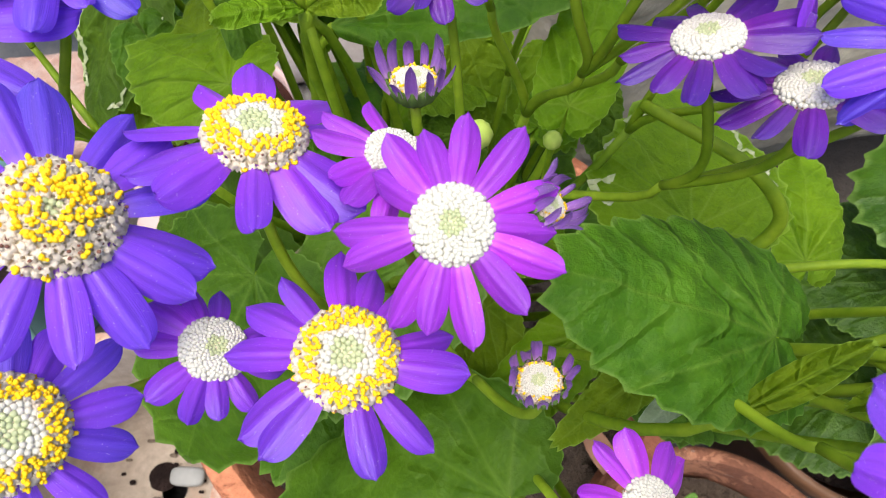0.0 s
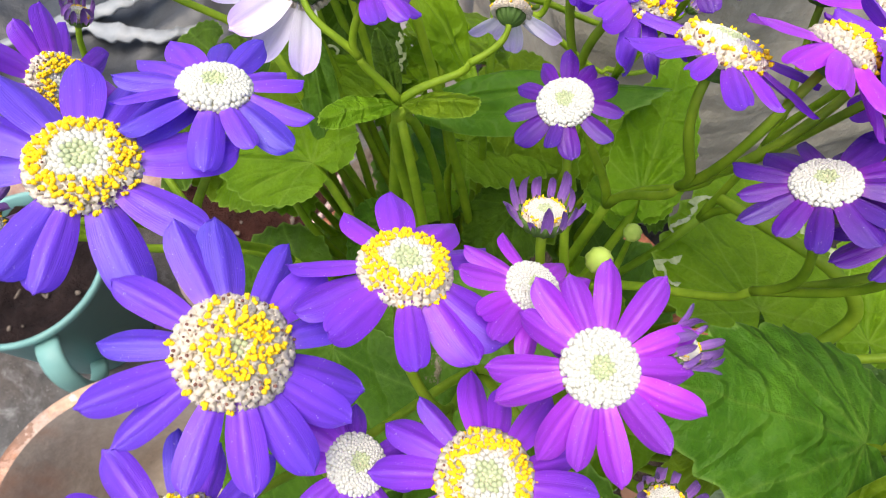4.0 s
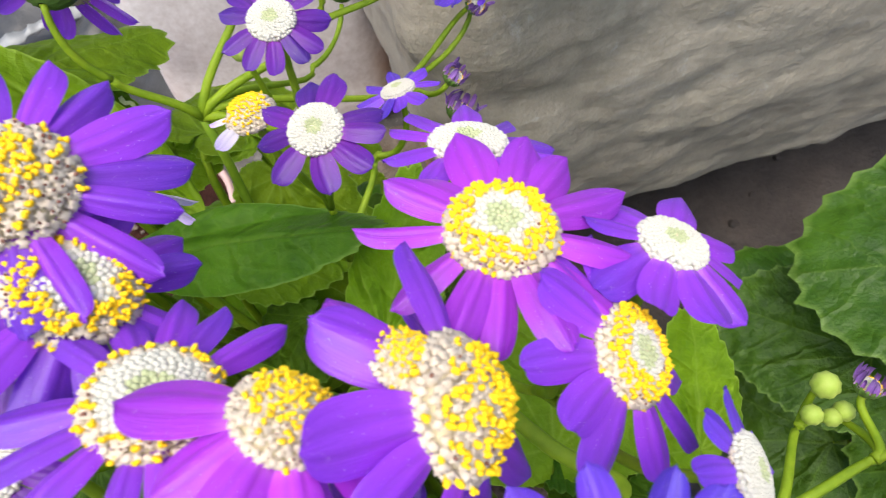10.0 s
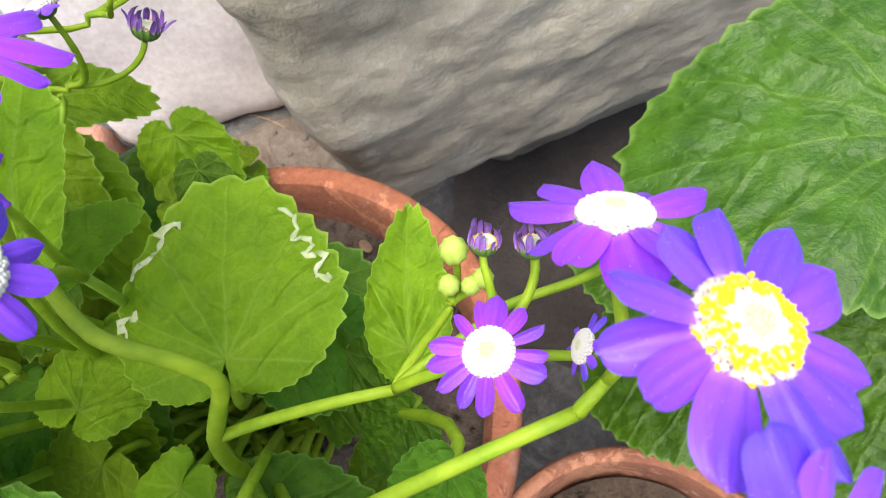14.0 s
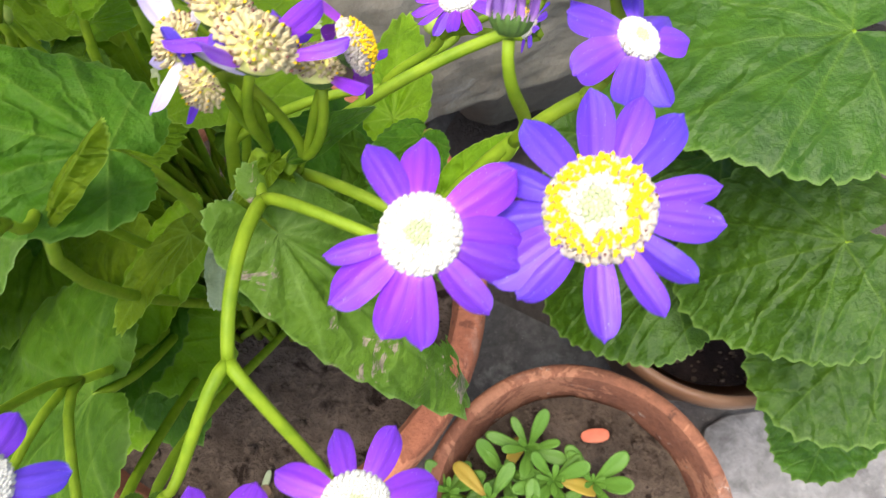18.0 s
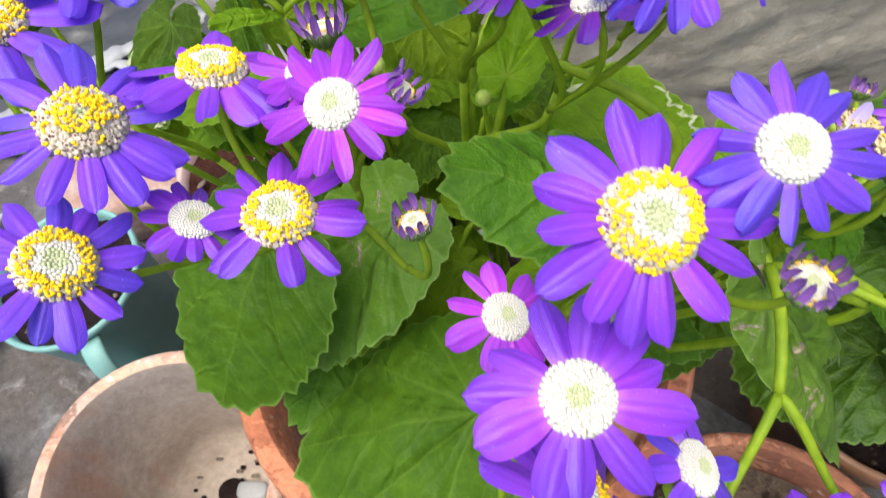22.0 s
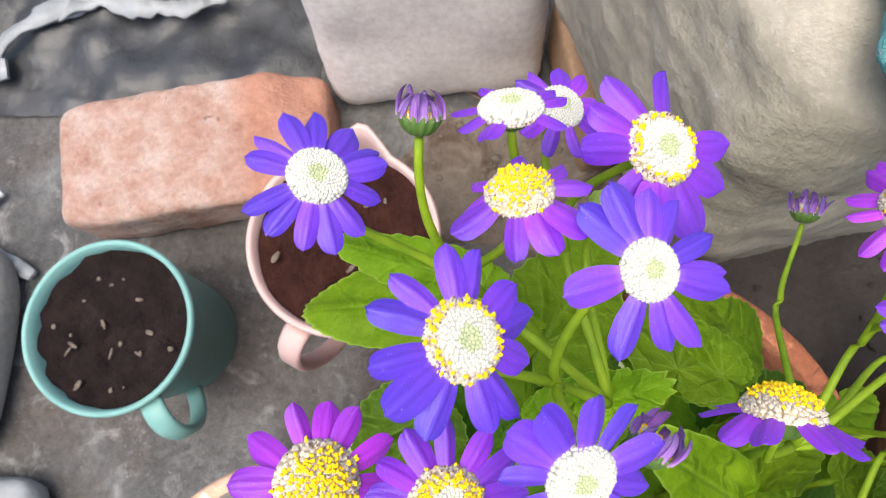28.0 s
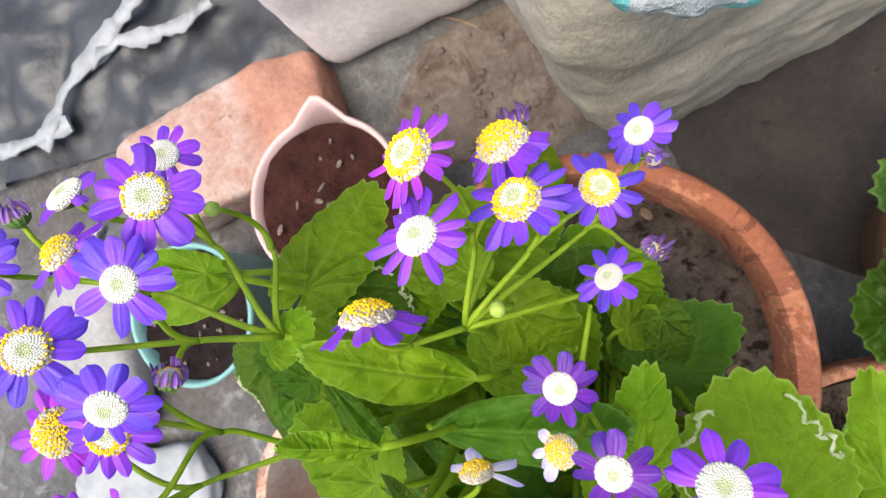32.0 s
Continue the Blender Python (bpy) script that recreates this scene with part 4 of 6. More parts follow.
# bits of old leaves on the soil of the large pot
rnd = random.Random(17)
for i in range(34):
    a, q = rnd.uniform(0, 6.28), 0.117 * math.sqrt(rnd.uniform(0.08, 1))
    scrap = thing("dead_leaf", q * math.cos(a), q * math.sin(a), 0.237, "small withered leaf scrap lying on the soil", "leaf", "leaf scraps on the soil")
    blade = lump(rnd.uniform(0.003, 0.006), rnd.uniform(0.0015, 0.003), 0.0006, 6, i, 0.5, 2.4, 0.3, 160)
    part("blade", blade, (M_DEAD, M_LEAF_GREY, M_SOIL_GREY, M_DEAD)[i % 4], scrap)
    scrap.rotation_euler = (rnd.uniform(-0.3, 0.3), rnd.uniform(-0.3, 0.3), rnd.uniform(0, 6))

shard = thing("dry_leaf", 0.0905, -0.062, 0.246, "curled reddish brown dry leaf lying in the pot", "leaf")
blade = lump(0.017, 0.0065, 0.0012, 12, 5, 0.5, 2.4, 0.4, 50)
for v in blade.verts:
    v.co.z += 0.35 * v.co.x**2 * 60 * 0.5 + 12 * v.co.y**2
part("blade", blade, M_DRY, shard)
shard.rotation_euler = (0.1, 0, radians(-55))
# ---- the flowering plant ----
plant = thing("cineraria_plant", 0, 0, 0.235, "bushy plant with purple daisy flowers, toothed leaves", "flowering plant")
BASE = Vector((0, 0, 0.235))
pick = random.Random(21)


def petal_mesh(k):
    """One strap petal, 1 long, along +x: arched across, with two furrows, a rounded tip and a soft droop."""
    rnd = random.Random(100 + k)
    wide, droop, twist, notch = rnd.uniform(0.19, 0.245), rnd.uniform(0.02, 0.20), rnd.uniform(-0.12, 0.12), rnd.uniform(0.0, 0.022)
    arch, lift = rnd.uniform(0.075, 0.15), (rnd.uniform(0.1, 0.35) if k % 5 == 4 else 0.0)
    bm = bmesh.new()
    uv = bm.loops.layers.uv.new()
    nx, ny = 16, 8
    vs, at = [], {}
    for i in range(nx + 1):
        u = 1 - (1 - i / nx) ** 1.35
        prof = (0.50 + 0.50 * math.sin(min(1, u / 0.55) * math.pi / 2)) * math.sqrt(max(0.012, 1 - 0.99 * max(0, (u - 0.58) / 0.42) ** 2.7))
        row = []
        for j in range(ny + 1):
            v = j / ny * 2 - 1
            end = 1 - 0.03 * v * v - notch * math.cos(v * 9.4) * (1 - v * v)
            x = u * (1 if u < 0.6 else 1 + (end - 1) * (u - 0.6) / 0.4)
            y = v * wide * prof + twist * u * u * 0.5
            z = -droop * u * u + lift * max(0, u - 0.5) ** 2 + 0.016 * math.cos(v * 6.3) * math.sin(u * math.pi) - arch * v * v * prof + twist * v * u * 0.4
            z += 0.012 * noise.noise((u * 4 + k, v * 1.5, k))
            p = bm.verts.new((x, y, z))
            at[p] = (u, j / ny)
            row.append(p)
        vs.append(row)
    for i in range(nx):
        for j in range(ny):
            f = bm.faces.new((vs[i][j], vs[i + 1][j], vs[i + 1][j + 1], vs[i][j + 1]))
            for lp in f.loops:
                lp[uv].uv = at[lp.vert]
    return mesh_of("petal", bm, PETAL["violet"])


PETALS = [petal_mesh(k) for k in range(15)]


def furled_mesh(k):
    """A petal of a bud, still rolled lengthwise, 1 long along +x, with its tip bent."""
    rnd = random.Random(300 + k)
    wide, hook = rnd.uniform(0.13, 0.17), (0.05, 0.22, 0.45, -0.25)[k]
    bm = bmesh.new()
    uv = bm.loops.layers.uv.new()
    vs, at = [], {}
    for i in range(11):
        u = i / 10
        w = wide * (0.75 + 0.25 * math.sin(u * 3.1)) * math.sqrt(max(0.03, 1 - max(0, (u - 0.8) / 0.2) ** 2.4))
        row = []
        for j in range(9):
            a = (j / 8 - 0.5) * (3.4 - 1.2 * u)
            p = bm.verts.new((u - 0.25 * abs(hook) * u**3, w * math.sin(a), w * (math.cos(a) - 1) * 0.9 + hook * u**3 + 0.01 * noise.noise((u * 5, a, k))))
            at[p] = (u, j / 8)
            row.append(p)
        vs.append(row)
    for i in range(10):
        for j in range(8):
            f = bm.faces.new((vs[i][j], vs[i + 1][j], vs[i + 1][j + 1], vs[i][j + 1]))
            for lp in f.loops:
                lp[uv].uv = at[lp.vert]
    return mesh_of("petal", bm, PETAL["furled"])


FURLED = [furled_mesh(k) for k in range(4)]


def bead_form(subdivisions):
    ball = bmesh.new()
    bmesh.ops.create_icosphere(ball, subdivisions=subdivisions, radius=1)
    form = [v.co.copy() for v in ball.verts], [[v.index for v in f.verts] for f in ball.faces]
    ball.free()
    return form


def star_form():
    """An open floret: a tube that ends in five small lobes round a hollow throat."""
    low = [Vector((0.5 * math.cos(k * 0.6283), 0.5 * math.sin(k * 0.6283), -1.2)) for k in range(10)]
    top = [Vector((math.cos(k * 0.6283) * (1.3, 0.6)[k % 2], math.sin(k * 0.6283) * (1.3, 0.6)[k % 2], (0.55, 0.75)[k % 2])) for k in range(10)]
    faces = [[k, (k + 1) % 10, 10 + (k + 1) % 10, 10 + k] for k in range(10)] + [[10 + k, 10 + (k + 1) % 10, 20] for k in range(10)]
    return low + top + [Vector((0, 0, 0.35))], faces


BEAD, GRAIN, STAR = bead_form(2), bead_form(1), star_form()


def beads(spots, form):
    """Many small florets at (place, size, stretch, direction)."""
    verts, polys = [], []
    for p, size, stretch, n in spots:
        q = Vector(n).to_track_quat("Z", "Y")
        o = len(verts)
        verts += [Vector(p) + q @ Vector((c.x * size, c.y * size, c.z * size * stretch)) for c in form[0]]
        polys += [[o + i for i in f] for f in form[1]]
    me = bpy.data.meshes.new("florets")
    me.from_pydata(verts, [], polys)
    me.polygons.foreach_set("use_smooth", [True] * len(polys))
    return me


def disc_set(kind, seed):
    """The florets of a flower's centre, of radius 1: closed buds, open florets, dark tips and anthers."""
    rnd = random.Random(seed)
    total = {"white": 230, "ring": 230, "sparse": 230, "inner": 200, "full": 190, "wilt": 84}[kind]
    dome = {"white": 0.22, "ring": 0.32, "sparse": 0.28, "inner": 0.42, "full": 0.5, "wilt": 0.55}[kind]
    closed, core, opened, tips, anthers = [], [], [], [], []
    places = [(math.sqrt((i + 0.5) / total), i * 2.39996 + rnd.uniform(-0.05, 0.05), 0.0) for i in range(total)]
    # florets that hang over the edge and hide the cup's rim
    for ring, drop in ((1.03, 0.10), (1.0, 0.20), (0.93, 0.28)) if kind != "wilt" else ():
        places += [(ring, 2 * math.pi * (i + drop * 5) / 38 + rnd.uniform(-0.04, 0.04), drop) for i in range(38)]
    for r, a, drop in places:
        h = dome * (1 - min(1, r) ** 2) - drop - (0.10 * math.exp(-(r / 0.22) ** 2) if kind in ("white", "ring", "sparse") else 0)
        tilt = r * dome * 1.6 + drop * 8
        n = Vector((math.cos(a) * tilt, math.sin(a) * tilt, 1)).normalized()
        p = Vector((r * math.cos(a), r * math.sin(a), h))
        s = 0.086
        opens = {"white": drop > 0.15, "ring": r > 0.60 + rnd.uniform(-0.05, 0.05), "sparse": r > 0.84, "inner": r > 0.16, "full": True, "wilt": True}[kind]
        if not opens:
            (core if r < 0.34 else closed).append((p, s * (0.76 + 0.36 * r) * rnd.uniform(0.95, 1.05), 1.15, n))
            continue
        up = rnd.uniform(0.0, 0.09)
        lean = (n + Vector((rnd.uniform(-0.35, 0.35), rnd.uniform(-0.35, 0.35), rnd.uniform(-0.1, 0.1)))).normalized()
        if kind == "wilt":
            lean = (lean + Vector((math.cos(a) * r * 1.3 + rnd.uniform(-0.5, 0.5), math.sin(a) * r * 1.3 + rnd.uniform(-0.5, 0.5), 0))).normalized()
            opened.append((p + lean * 0.16, s * rnd.uniform(0.8, 1.4), rnd.uniform(1.6, 3.2), lean))
            if rnd.random() < 0.16:
                anthers.append((p + lean * 0.36, s * 0.7, 1.3, lean))
            elif rnd.random() < 0.4:
                tips.append((p + lean * 0.34, s * 0.6, 1.3, lean))
            continue
        opened.append((p + n * up * 0.5, s * rnd.uniform(0.88, 1.12), 1.35, lean))
        if drop and rnd.random() < 0.4:
            continue
        yellow = {"white": 0.0, "ring": 0.92 if r < 0.92 else 0.35, "sparse": 0.6 if r < 0.97 else 0.3, "inner": 0.92 if r < 0.62 else 0.16, "full": 0.9 if r < 0.72 else 0.45 if r < 0.9 else 0.1}[kind]
        if rnd.random() < yellow:
            for bit in range(4):
                off = Vector((rnd.uniform(-1, 1), rnd.uniform(-1, 1), rnd.uniform(-0.4, 0.8))) * s * 0.55
                anthers.append((p + lean * (up + 0.075) + off, s * rnd.uniform(0.42, 0.70), rnd.uniform(0.9, 1.8), (lean + off * 4).normalized()))
        elif rnd.random() < (0.12 if kind == "full" else 0.34):
            tips.append((p + lean * (up + 0.06), s * rnd.uniform(0.30, 0.48), 1.3, lean))
    sets = [("closed_floret_mass", closed, M_FLORET, BEAD), ("young_floret_mass", core, M_FLORET_GREEN, BEAD), ("open_floret_mass", opened, M_WILT if kind == "wilt" else M_OPEN, STAR), ("floret_tip_mass", tips, M_TIP, GRAIN), ("anther_mass", anthers, M_ANTHER, GRAIN)]
    out = []
    for name, spots, m, form in sets:
        if spots:
            me = beads(spots, form)
            me.name = name
            me.materials.append(m)
            out.append((name, me))
    base = revolve([(0.0, dome - 0.06), (0.3, dome * 0.91 - 0.025), (0.6, dome * 0.64 - 0.02), (0.85, dome * 0.27 - 0.02), (0.96, -0.08), (0.9, -0.3)], 24)
    out.append(("disc", mesh_of("disc", base, M_WILT_CORE if kind == "wilt" else M_DISC)))
    return out


DISCS = {k: [disc_set(k, 10 * i + 3) for i in range(3)] for k in ("white", "ring", "sparse", "inner", "full", "wilt")}


def calyx_mesh():
    """The green cup under a flower, 1 in radius, with upright bracts."""
    bm = revolve([(0.12, -0.80), (0.36, -0.74), (0.58, -0.55), (0.71, -0.3), (0.76, -0.08), (0.70, -0.05)], 52)
    for v in bm.verts:
        a = math.atan2(v.co.y, v.co.x)
        k = 1 + 0.07 * math.cos(a * 13)
        v.co.x *= k
        v.co.y *= k
        if v.co.z > -0.1:
            v.co.z += 0.08 * math.cos(a * 13)
    return mesh_of("flower", bm, M_CALYX)


CALYX = calyx_mesh()


def stalk(top, n, node, r0=0.0007, r1=0.0009):
    """A flower's stem from its cup down to the branch."""
    a, nd = Vector(top), Vector(TWIGS[node][1])
    d = (a - nd).length
    out = Vector(n) if n[2] > 0.5 else (Vector(n) + Vector((0, 0, 0.9))).normalized()
    pts = bend(a, a - out * d * 0.38, nd + (nd - Vector(NODES[TWIGS[node][0]])).normalized() * d * 0.35, nd, 12)
    part("flower_stem", tube([p - BASE for p in pts], [(r0 + (r1 - r0) * i / 12) * (1 + 0.12 * noise.noise((p.x * 160, p.y * 160, p.z * 160))) for i, p in enumerate(pts)], 8), M_STEM, plant)


def flower(kind, hue, p, n, r, reach, count, node, bare=None):
    """A daisy whose disc faces n; bare is a side on which its petals have dropped."""
    head = new("flower", CALYX)
    head.parent = plant
    n = Vector(n).normalized()
    # p is the middle of the disc's face
    origin = Vector(p) - n * r * 0.25
    m = facing(origin - BASE, n, pick.uniform(0, 6.28))
    head.matrix_local = m @ Matrix.Scale(r, 4)
    for name, me in DISCS[kind][pick.randrange(3)]:
        o = new(name, me)
        o.parent = head
        o.matrix_local = Matrix.Scale(0.92, 4)
    long = (reach / r - 0.72)
    faded = hue == "pale" or kind in ("full", "wilt")
    step = 2 * math.pi / count if count > 7 or kind == "wilt" else 2 * math.pi / 11
    for i in range(count):
        if count > 8 and pick.random() < 0.05:
            continue
        a = step * (i + pick.uniform(-0.26, 0.26))
        if bare and (m.to_3x3() @ Vector((math.cos(a), math.sin(a), 0))).dot(Vector(bare).normalized()) > 0.45:
            continue
        o = new("petal", PETALS[pick.randrange(len(PETALS))])
        o.parent = head
        o.material_slots[0].link = "OBJECT"
        o.material_slots[0].material = PETAL[hue]
        rise = pick.uniform(-0.24, 0.14) - (pick.uniform(0.0, 0.5) if faded else 0)
        if kind == "wilt":
            rise = pick.uniform(-0.5, 0.9)
        size = long * pick.uniform(0.84, 1.05)
        wide = min(1.25, max(0.8, 13 / count)) * pick.uniform(0.85, 1.15) * (0.62 if kind == "wilt" else 1)
        o.matrix_local = Matrix.Rotation(a, 4, "Z") @ Matrix.Translation((0.70, 0, -0.10 + 0.05 * (i % 2))) @ Matrix.Rotation(-rise, 4, "Y") @ Matrix.Rotation(pick.uniform(-0.32, 0.32), 4, "X") @ Matrix.Diagonal((size, size * wide, size, 1))
    stalk(origin - n * r * 0.76, n, node)


def bud(p, n, r, node):
    """A half-open bud: a green cup, short furled petals and pale florets."""
    head = new("bud", CALYX)
    head.parent = plant
    n = Vector(n).normalized()
    origin = Vector(p) - n * r * 0.3
    head.matrix_local = facing(origin - BASE, n, pick.uniform(0, 6.28)) @ Matrix.Scale(r * 1.12, 4)
    for name, me in DISCS["sparse"][pick.randrange(3)]:
        o = new(name, me)
        o.parent = head
        o.matrix_local = Matrix.Translation((0, 0, -0.03)) @ Matrix.Scale(0.6, 4)
    opened = pick.uniform(-0.25, 0.35)
    for i in range(13):
        o = new("petal", FURLED[pick.randrange(4)])
        o.parent = head
        size = pick.uniform(0.75, 1.15)
        o.matrix_local = Matrix.Rotation(2 * math.pi * (i + pick.uniform(-0.2, 0.2)) / 13, 4, "Z") @ Matrix.Translation((0.72, 0, -0.16)) @ Matrix.Rotation(-pick.uniform(1.25, 1.75) + opened, 4, "Y") @ Matrix.Diagonal((size, size * 1.1, size, 1))
    stalk(origin - n * r * 1.0, n, node)


def green_bud(p, r, node):
    bm = bmesh.new()
    bmesh.ops.create_icosphere(bm, subdivisions=3, radius=r)
    for v in bm.verts:
        a = math.atan2(v.co.y, v.co.x)
        k = 1 + 0.07 * math.cos(9 * a)
        v.co = Vector((v.co.x * k, v.co.y * k, v.co.z * 1.15))
    o = part("young_bud", bm, M_BUDGREEN, plant, "closed yellow-green flower bud")
    o.location = Vector(p) - BASE
    stalk(Vector(p) - Vector((0, 0, r)), (0, 0, 1), node, 0.0006, 0.0011)


LEAFS = {"leaf": M_LEAF, "light": M_LEAF_LIGHT, "burnt": M_LEAF_BURNT, "grey": M_LEAF_GREY, "broad": M_LEAF_BROAD, "mined2": M_LEAF}


def leaf_bmesh(length, width, seed, curl=0.0, teeth=34, rounded=False, rings=10):
    """A heart-shaped toothed leaf whose stalk meets it at the origin and whose tip lies at +x."""
    rnd = random.Random(seed)
    bm = bmesh.new()
    uv = bm.loops.layers.uv.new("UVMap")
    edge = bm.loops.layers.uv.new("rim")
    n = 136
    ph = rnd.uniform(0, 6)
    narrow = width < 0.4
    rows, at = [], {}
    for i in range(n + 1):
        th = (i / n * 2 - 1) * math.pi * (0.5 if narrow else 0.93)
        c = math.cos(th)
        if narrow:
            x1, y1 = 0.5 + 0.5 * math.cos(2 * th), 0.5 * width * math.sin(2 * th) * (1.0 + 0.25 * math.sin(2 * th) ** 2)
        else:
            q = (0.36 + 0.40 * max(0, math.cos(th / 2)) ** 1.6 + 0.24 * max(0, c) ** 6) if rounded else (0.17 + 0.83 * max(0, math.cos(th / 2)) ** 1.7) * (0.80 + 0.20 * max(0, c) ** 10)
            x1, y1 = q * c, q * math.sin(th) * width * (0.90 if rounded else 0.80)
        tooth = 1 + (0.028 + 0.012 * math.sin(i * 0.9)) * (2 * abs((i * teeth / n) % 1 - 0.5) - 0.5) * 2
        if narrow:
            tooth = 1 + (tooth - 1) * 0.3
        row = []
        for j in range(rings + 1):
            k = (j / rings) ** 0.85
            k2 = k * (tooth if j == rings else 1)
            x, y = x1 * k2, y1 * k2
            rr = math.hypot(x, y)
            z = 0.10 * rr * rr * math.sin(th * 3 + ph) - 0.16 * max(0, x) ** 2 + 0.10 * abs(y) * (1 - 0.6 * k) - 0.10 * y * y
            z += 0.030 * noise.noise((x * 4 + seed, y * 4, 1.0)) + 0.013 * noise.noise((x * 10 + seed, y * 10, 4.0)) + 0.014 * math.cos(th * 7.2) * rr
            # the blade sinks along its veins and droops at the margin
            gap = min(abs(rr * math.sin(abs(th) - a)) if math.cos(abs(th) - a) > 0 else 1 for a in VEINS)
            z -= 0.016 * math.exp(-((gap / 0.04) ** 2)) * (1 - 0.5 * k) + 0.030 * k**4
            if curl:
                ang = y / max(width, 0.1) * curl
                y, z = math.sin(ang) * width / curl, z + (1 - math.cos(ang)) * width / curl
            p = bm.verts.new((x * length, y * length, z * length))
            at[p] = (x, y, j / rings)
            row.append(p)
        rows.append(row)
    for i in range(n):
        for j in range(rings):
            f = bm.faces.new((rows[i][j], rows[i + 1][j], rows[i + 1][j + 1], rows[i][j + 1]))
            for lp in f.loops:
                lp[uv].uv = at[lp.vert][:2]
                lp[edge].uv = (at[lp.vert][2], 0.5)
    bmesh.ops.remove_doubles(bm, verts=bm.verts[:], dist=length * 1e-4)
    return bm


east = thing("broad_leaved_plant", 0.285, 0.005, 0.14, "plant with very broad rounded green leaves in a brown pot", "plant")
leaf_count = [0]


def leaf(look_of, style, hub, tip, width):
    """A leaf from its stalk's end at hub to its tip."""
    leaf_count[0] += 1
    seed = leaf_count[0] * 7
    a, b = Vector(hub), Vector(tip)
    owner, root = (east, Vector((0.285, 0.005, 0.14))) if style == "east" else (plant, BASE)
    x = (b - a)
    length = x.length
    x.normalize()
    up = Vector((0, 0, 1))
    y = up.cross(x).normalized()
    z = x.cross(y)
    m = Matrix((x, y, z)).transposed().to_4x4()
    m.translation = a - root
    bm = leaf_bmesh(length, width, seed, 2.2 if style == "curl" else 0.0, 46 if style == "east" else 34, style == "east", 24 if style == "torn" else 10)
    if style == "torn":
        # holes eaten into one side of the blade
        gone = []
        for f in bm.faces:
            c = f.calc_center_median() / length
            d = math.hypot((c.x - 0.60) / 2.1, c.y - 0.11) - 0.035 * noise.noise((c.x * 13, c.y * 13, 2.0)) - 0.02 * noise.noise((c.x * 40, c.y * 40, 7.0))
            if d < 0.052 or math.hypot(c.x - 0.83, c.y - 0.06) < 0.03:
                gone.append(f)
        bmesh.ops.delete(bm, geom=gone, context="FACES")
    o = part("leaf", bm, LEAFS[look_of] if look_of in LEAFS else M_LEAF_LIGHT, owner)
    o.matrix_local = m
    if style == "mined":
        rnd = random.Random(seed)
        for s, first, last in ((0.8, 0, 24), (0.86, 28, 44), (-0.8, 2, 34)):
            pts = []
            for i in range(first, last):
                ang = s * (0.35 + 0.028 * i)
                q = (0.17 + 0.83 * max(0, math.cos(ang / 2)) ** 1.7) * (0.80 + 0.20 * max(0, math.cos(ang)) ** 10)
                q *= 0.88 + 0.16 * noise.noise((i * 0.16, s, seed))
                q *= 1 + 0.03 * noise.noise((i * 0.9, s + 2, seed))
                ang += 0.10 * noise.noise((i * 0.45, s + 5, seed))
                pts.append((q * math.cos(ang), q * math.sin(ang) * width * 0.8))
            trail = []
            for px, py in pts:
                best = min((v.co for v in o.data.vertices), key=lambda c: (c.x - px * length) ** 2 + (c.y - py * length) ** 2)
                trail.append(Vector((px * length, py * length, best.z + 0.0003)))
            band = bmesh.new()
            rows = []
            for i, c in enumerate(trail):
                t = trail[min(i + 1, len(trail) - 1)] - trail[max(i - 1, 0)]
                side = Vector((-t.y, t.x, 0)).normalized()
                w = (0.00025 + 0.0019 * abs(noise.noise((i * 0.45, seed, s))) + 0.0006 * abs(noise.noise((i * 1.7, s, seed)))) * (0.3 if i in (0, len(trail) - 1) else 1)
                rows.append([band.verts.new(c - side * w), band.verts.new(c + Vector((0, 0, 0.00025))), band.verts.new(c + side * w * (0.6 + 0.5 * abs(noise.noise((i, 3, s)))))])
            for lo, hi in zip(rows, rows[1:]):
                for j in range(2):
                    band.faces.new((lo[j], hi[j], hi[j + 1], lo[j + 1]))
            part("leaf_mine", band, M_MINE, o, "pale winding leaf-miner trail")
    low = root + Vector((pick.uniform(-0.03, 0.03), pick.uniform(-0.03, 0.03), 0))
    mid = a.lerp(low, 0.5)
    pts = bend(a - z * 0.0014, a - x * 0.02 - Vector((0, 0, 0.01)), mid + Vector((0, 0, 0.0)), low, 10)
    part("leaf_stalk", tube([p - root for p in pts], [0.0011 + 0.0009 * i / 10 for i in range(11)], 7), M_STEM, owner)
    return o


NODES = {
    "front": (-0.0009, -0.0537, 0.4757),
    "middle": (0.0233, -0.0306, 0.4698),
    "crown": (0.0262, -0.0166, 0.4865),
    "crown_side": (0.0515, -0.0112, 0.4731),
    "rear": (0.0246, 0.0232, 0.4482),
    "west_low": (-0.0462, -0.0296, 0.4749),
    "west_outer": (-0.0776, -0.0141, 0.4640),
    "west": (-0.0562, 0.0212, 0.4888),
    "west_top": (-0.0469, 0.0564, 0.5094),
    "north": (-0.0014, 0.0468, 0.4825),
    "east_small": (0.1080, -0.0425, 0.4720),
    "east": (0.1347, -0.0538, 0.4989),
    "faded": (0.0879, -0.0644, 0.4810),
    "south": (0.0862, -0.1044, 0.4974),
    "south_front": (0.0362, -0.0937, 0.4531),
    "south_east": (0.0901, -0.0778, 0.4950),
    "south_middle": (0.0503, -0.0700, 0.4866),
    "pale": (-0.0210, -0.0015, 0.5000),
    "elbow": (0.1147, -0.0818, 0.4850),
    "east_low": (0.1395, -0.0785, 0.5140),
}
THROUGH = {"pale": (-0.0294, 0.0044, 0.4306)}
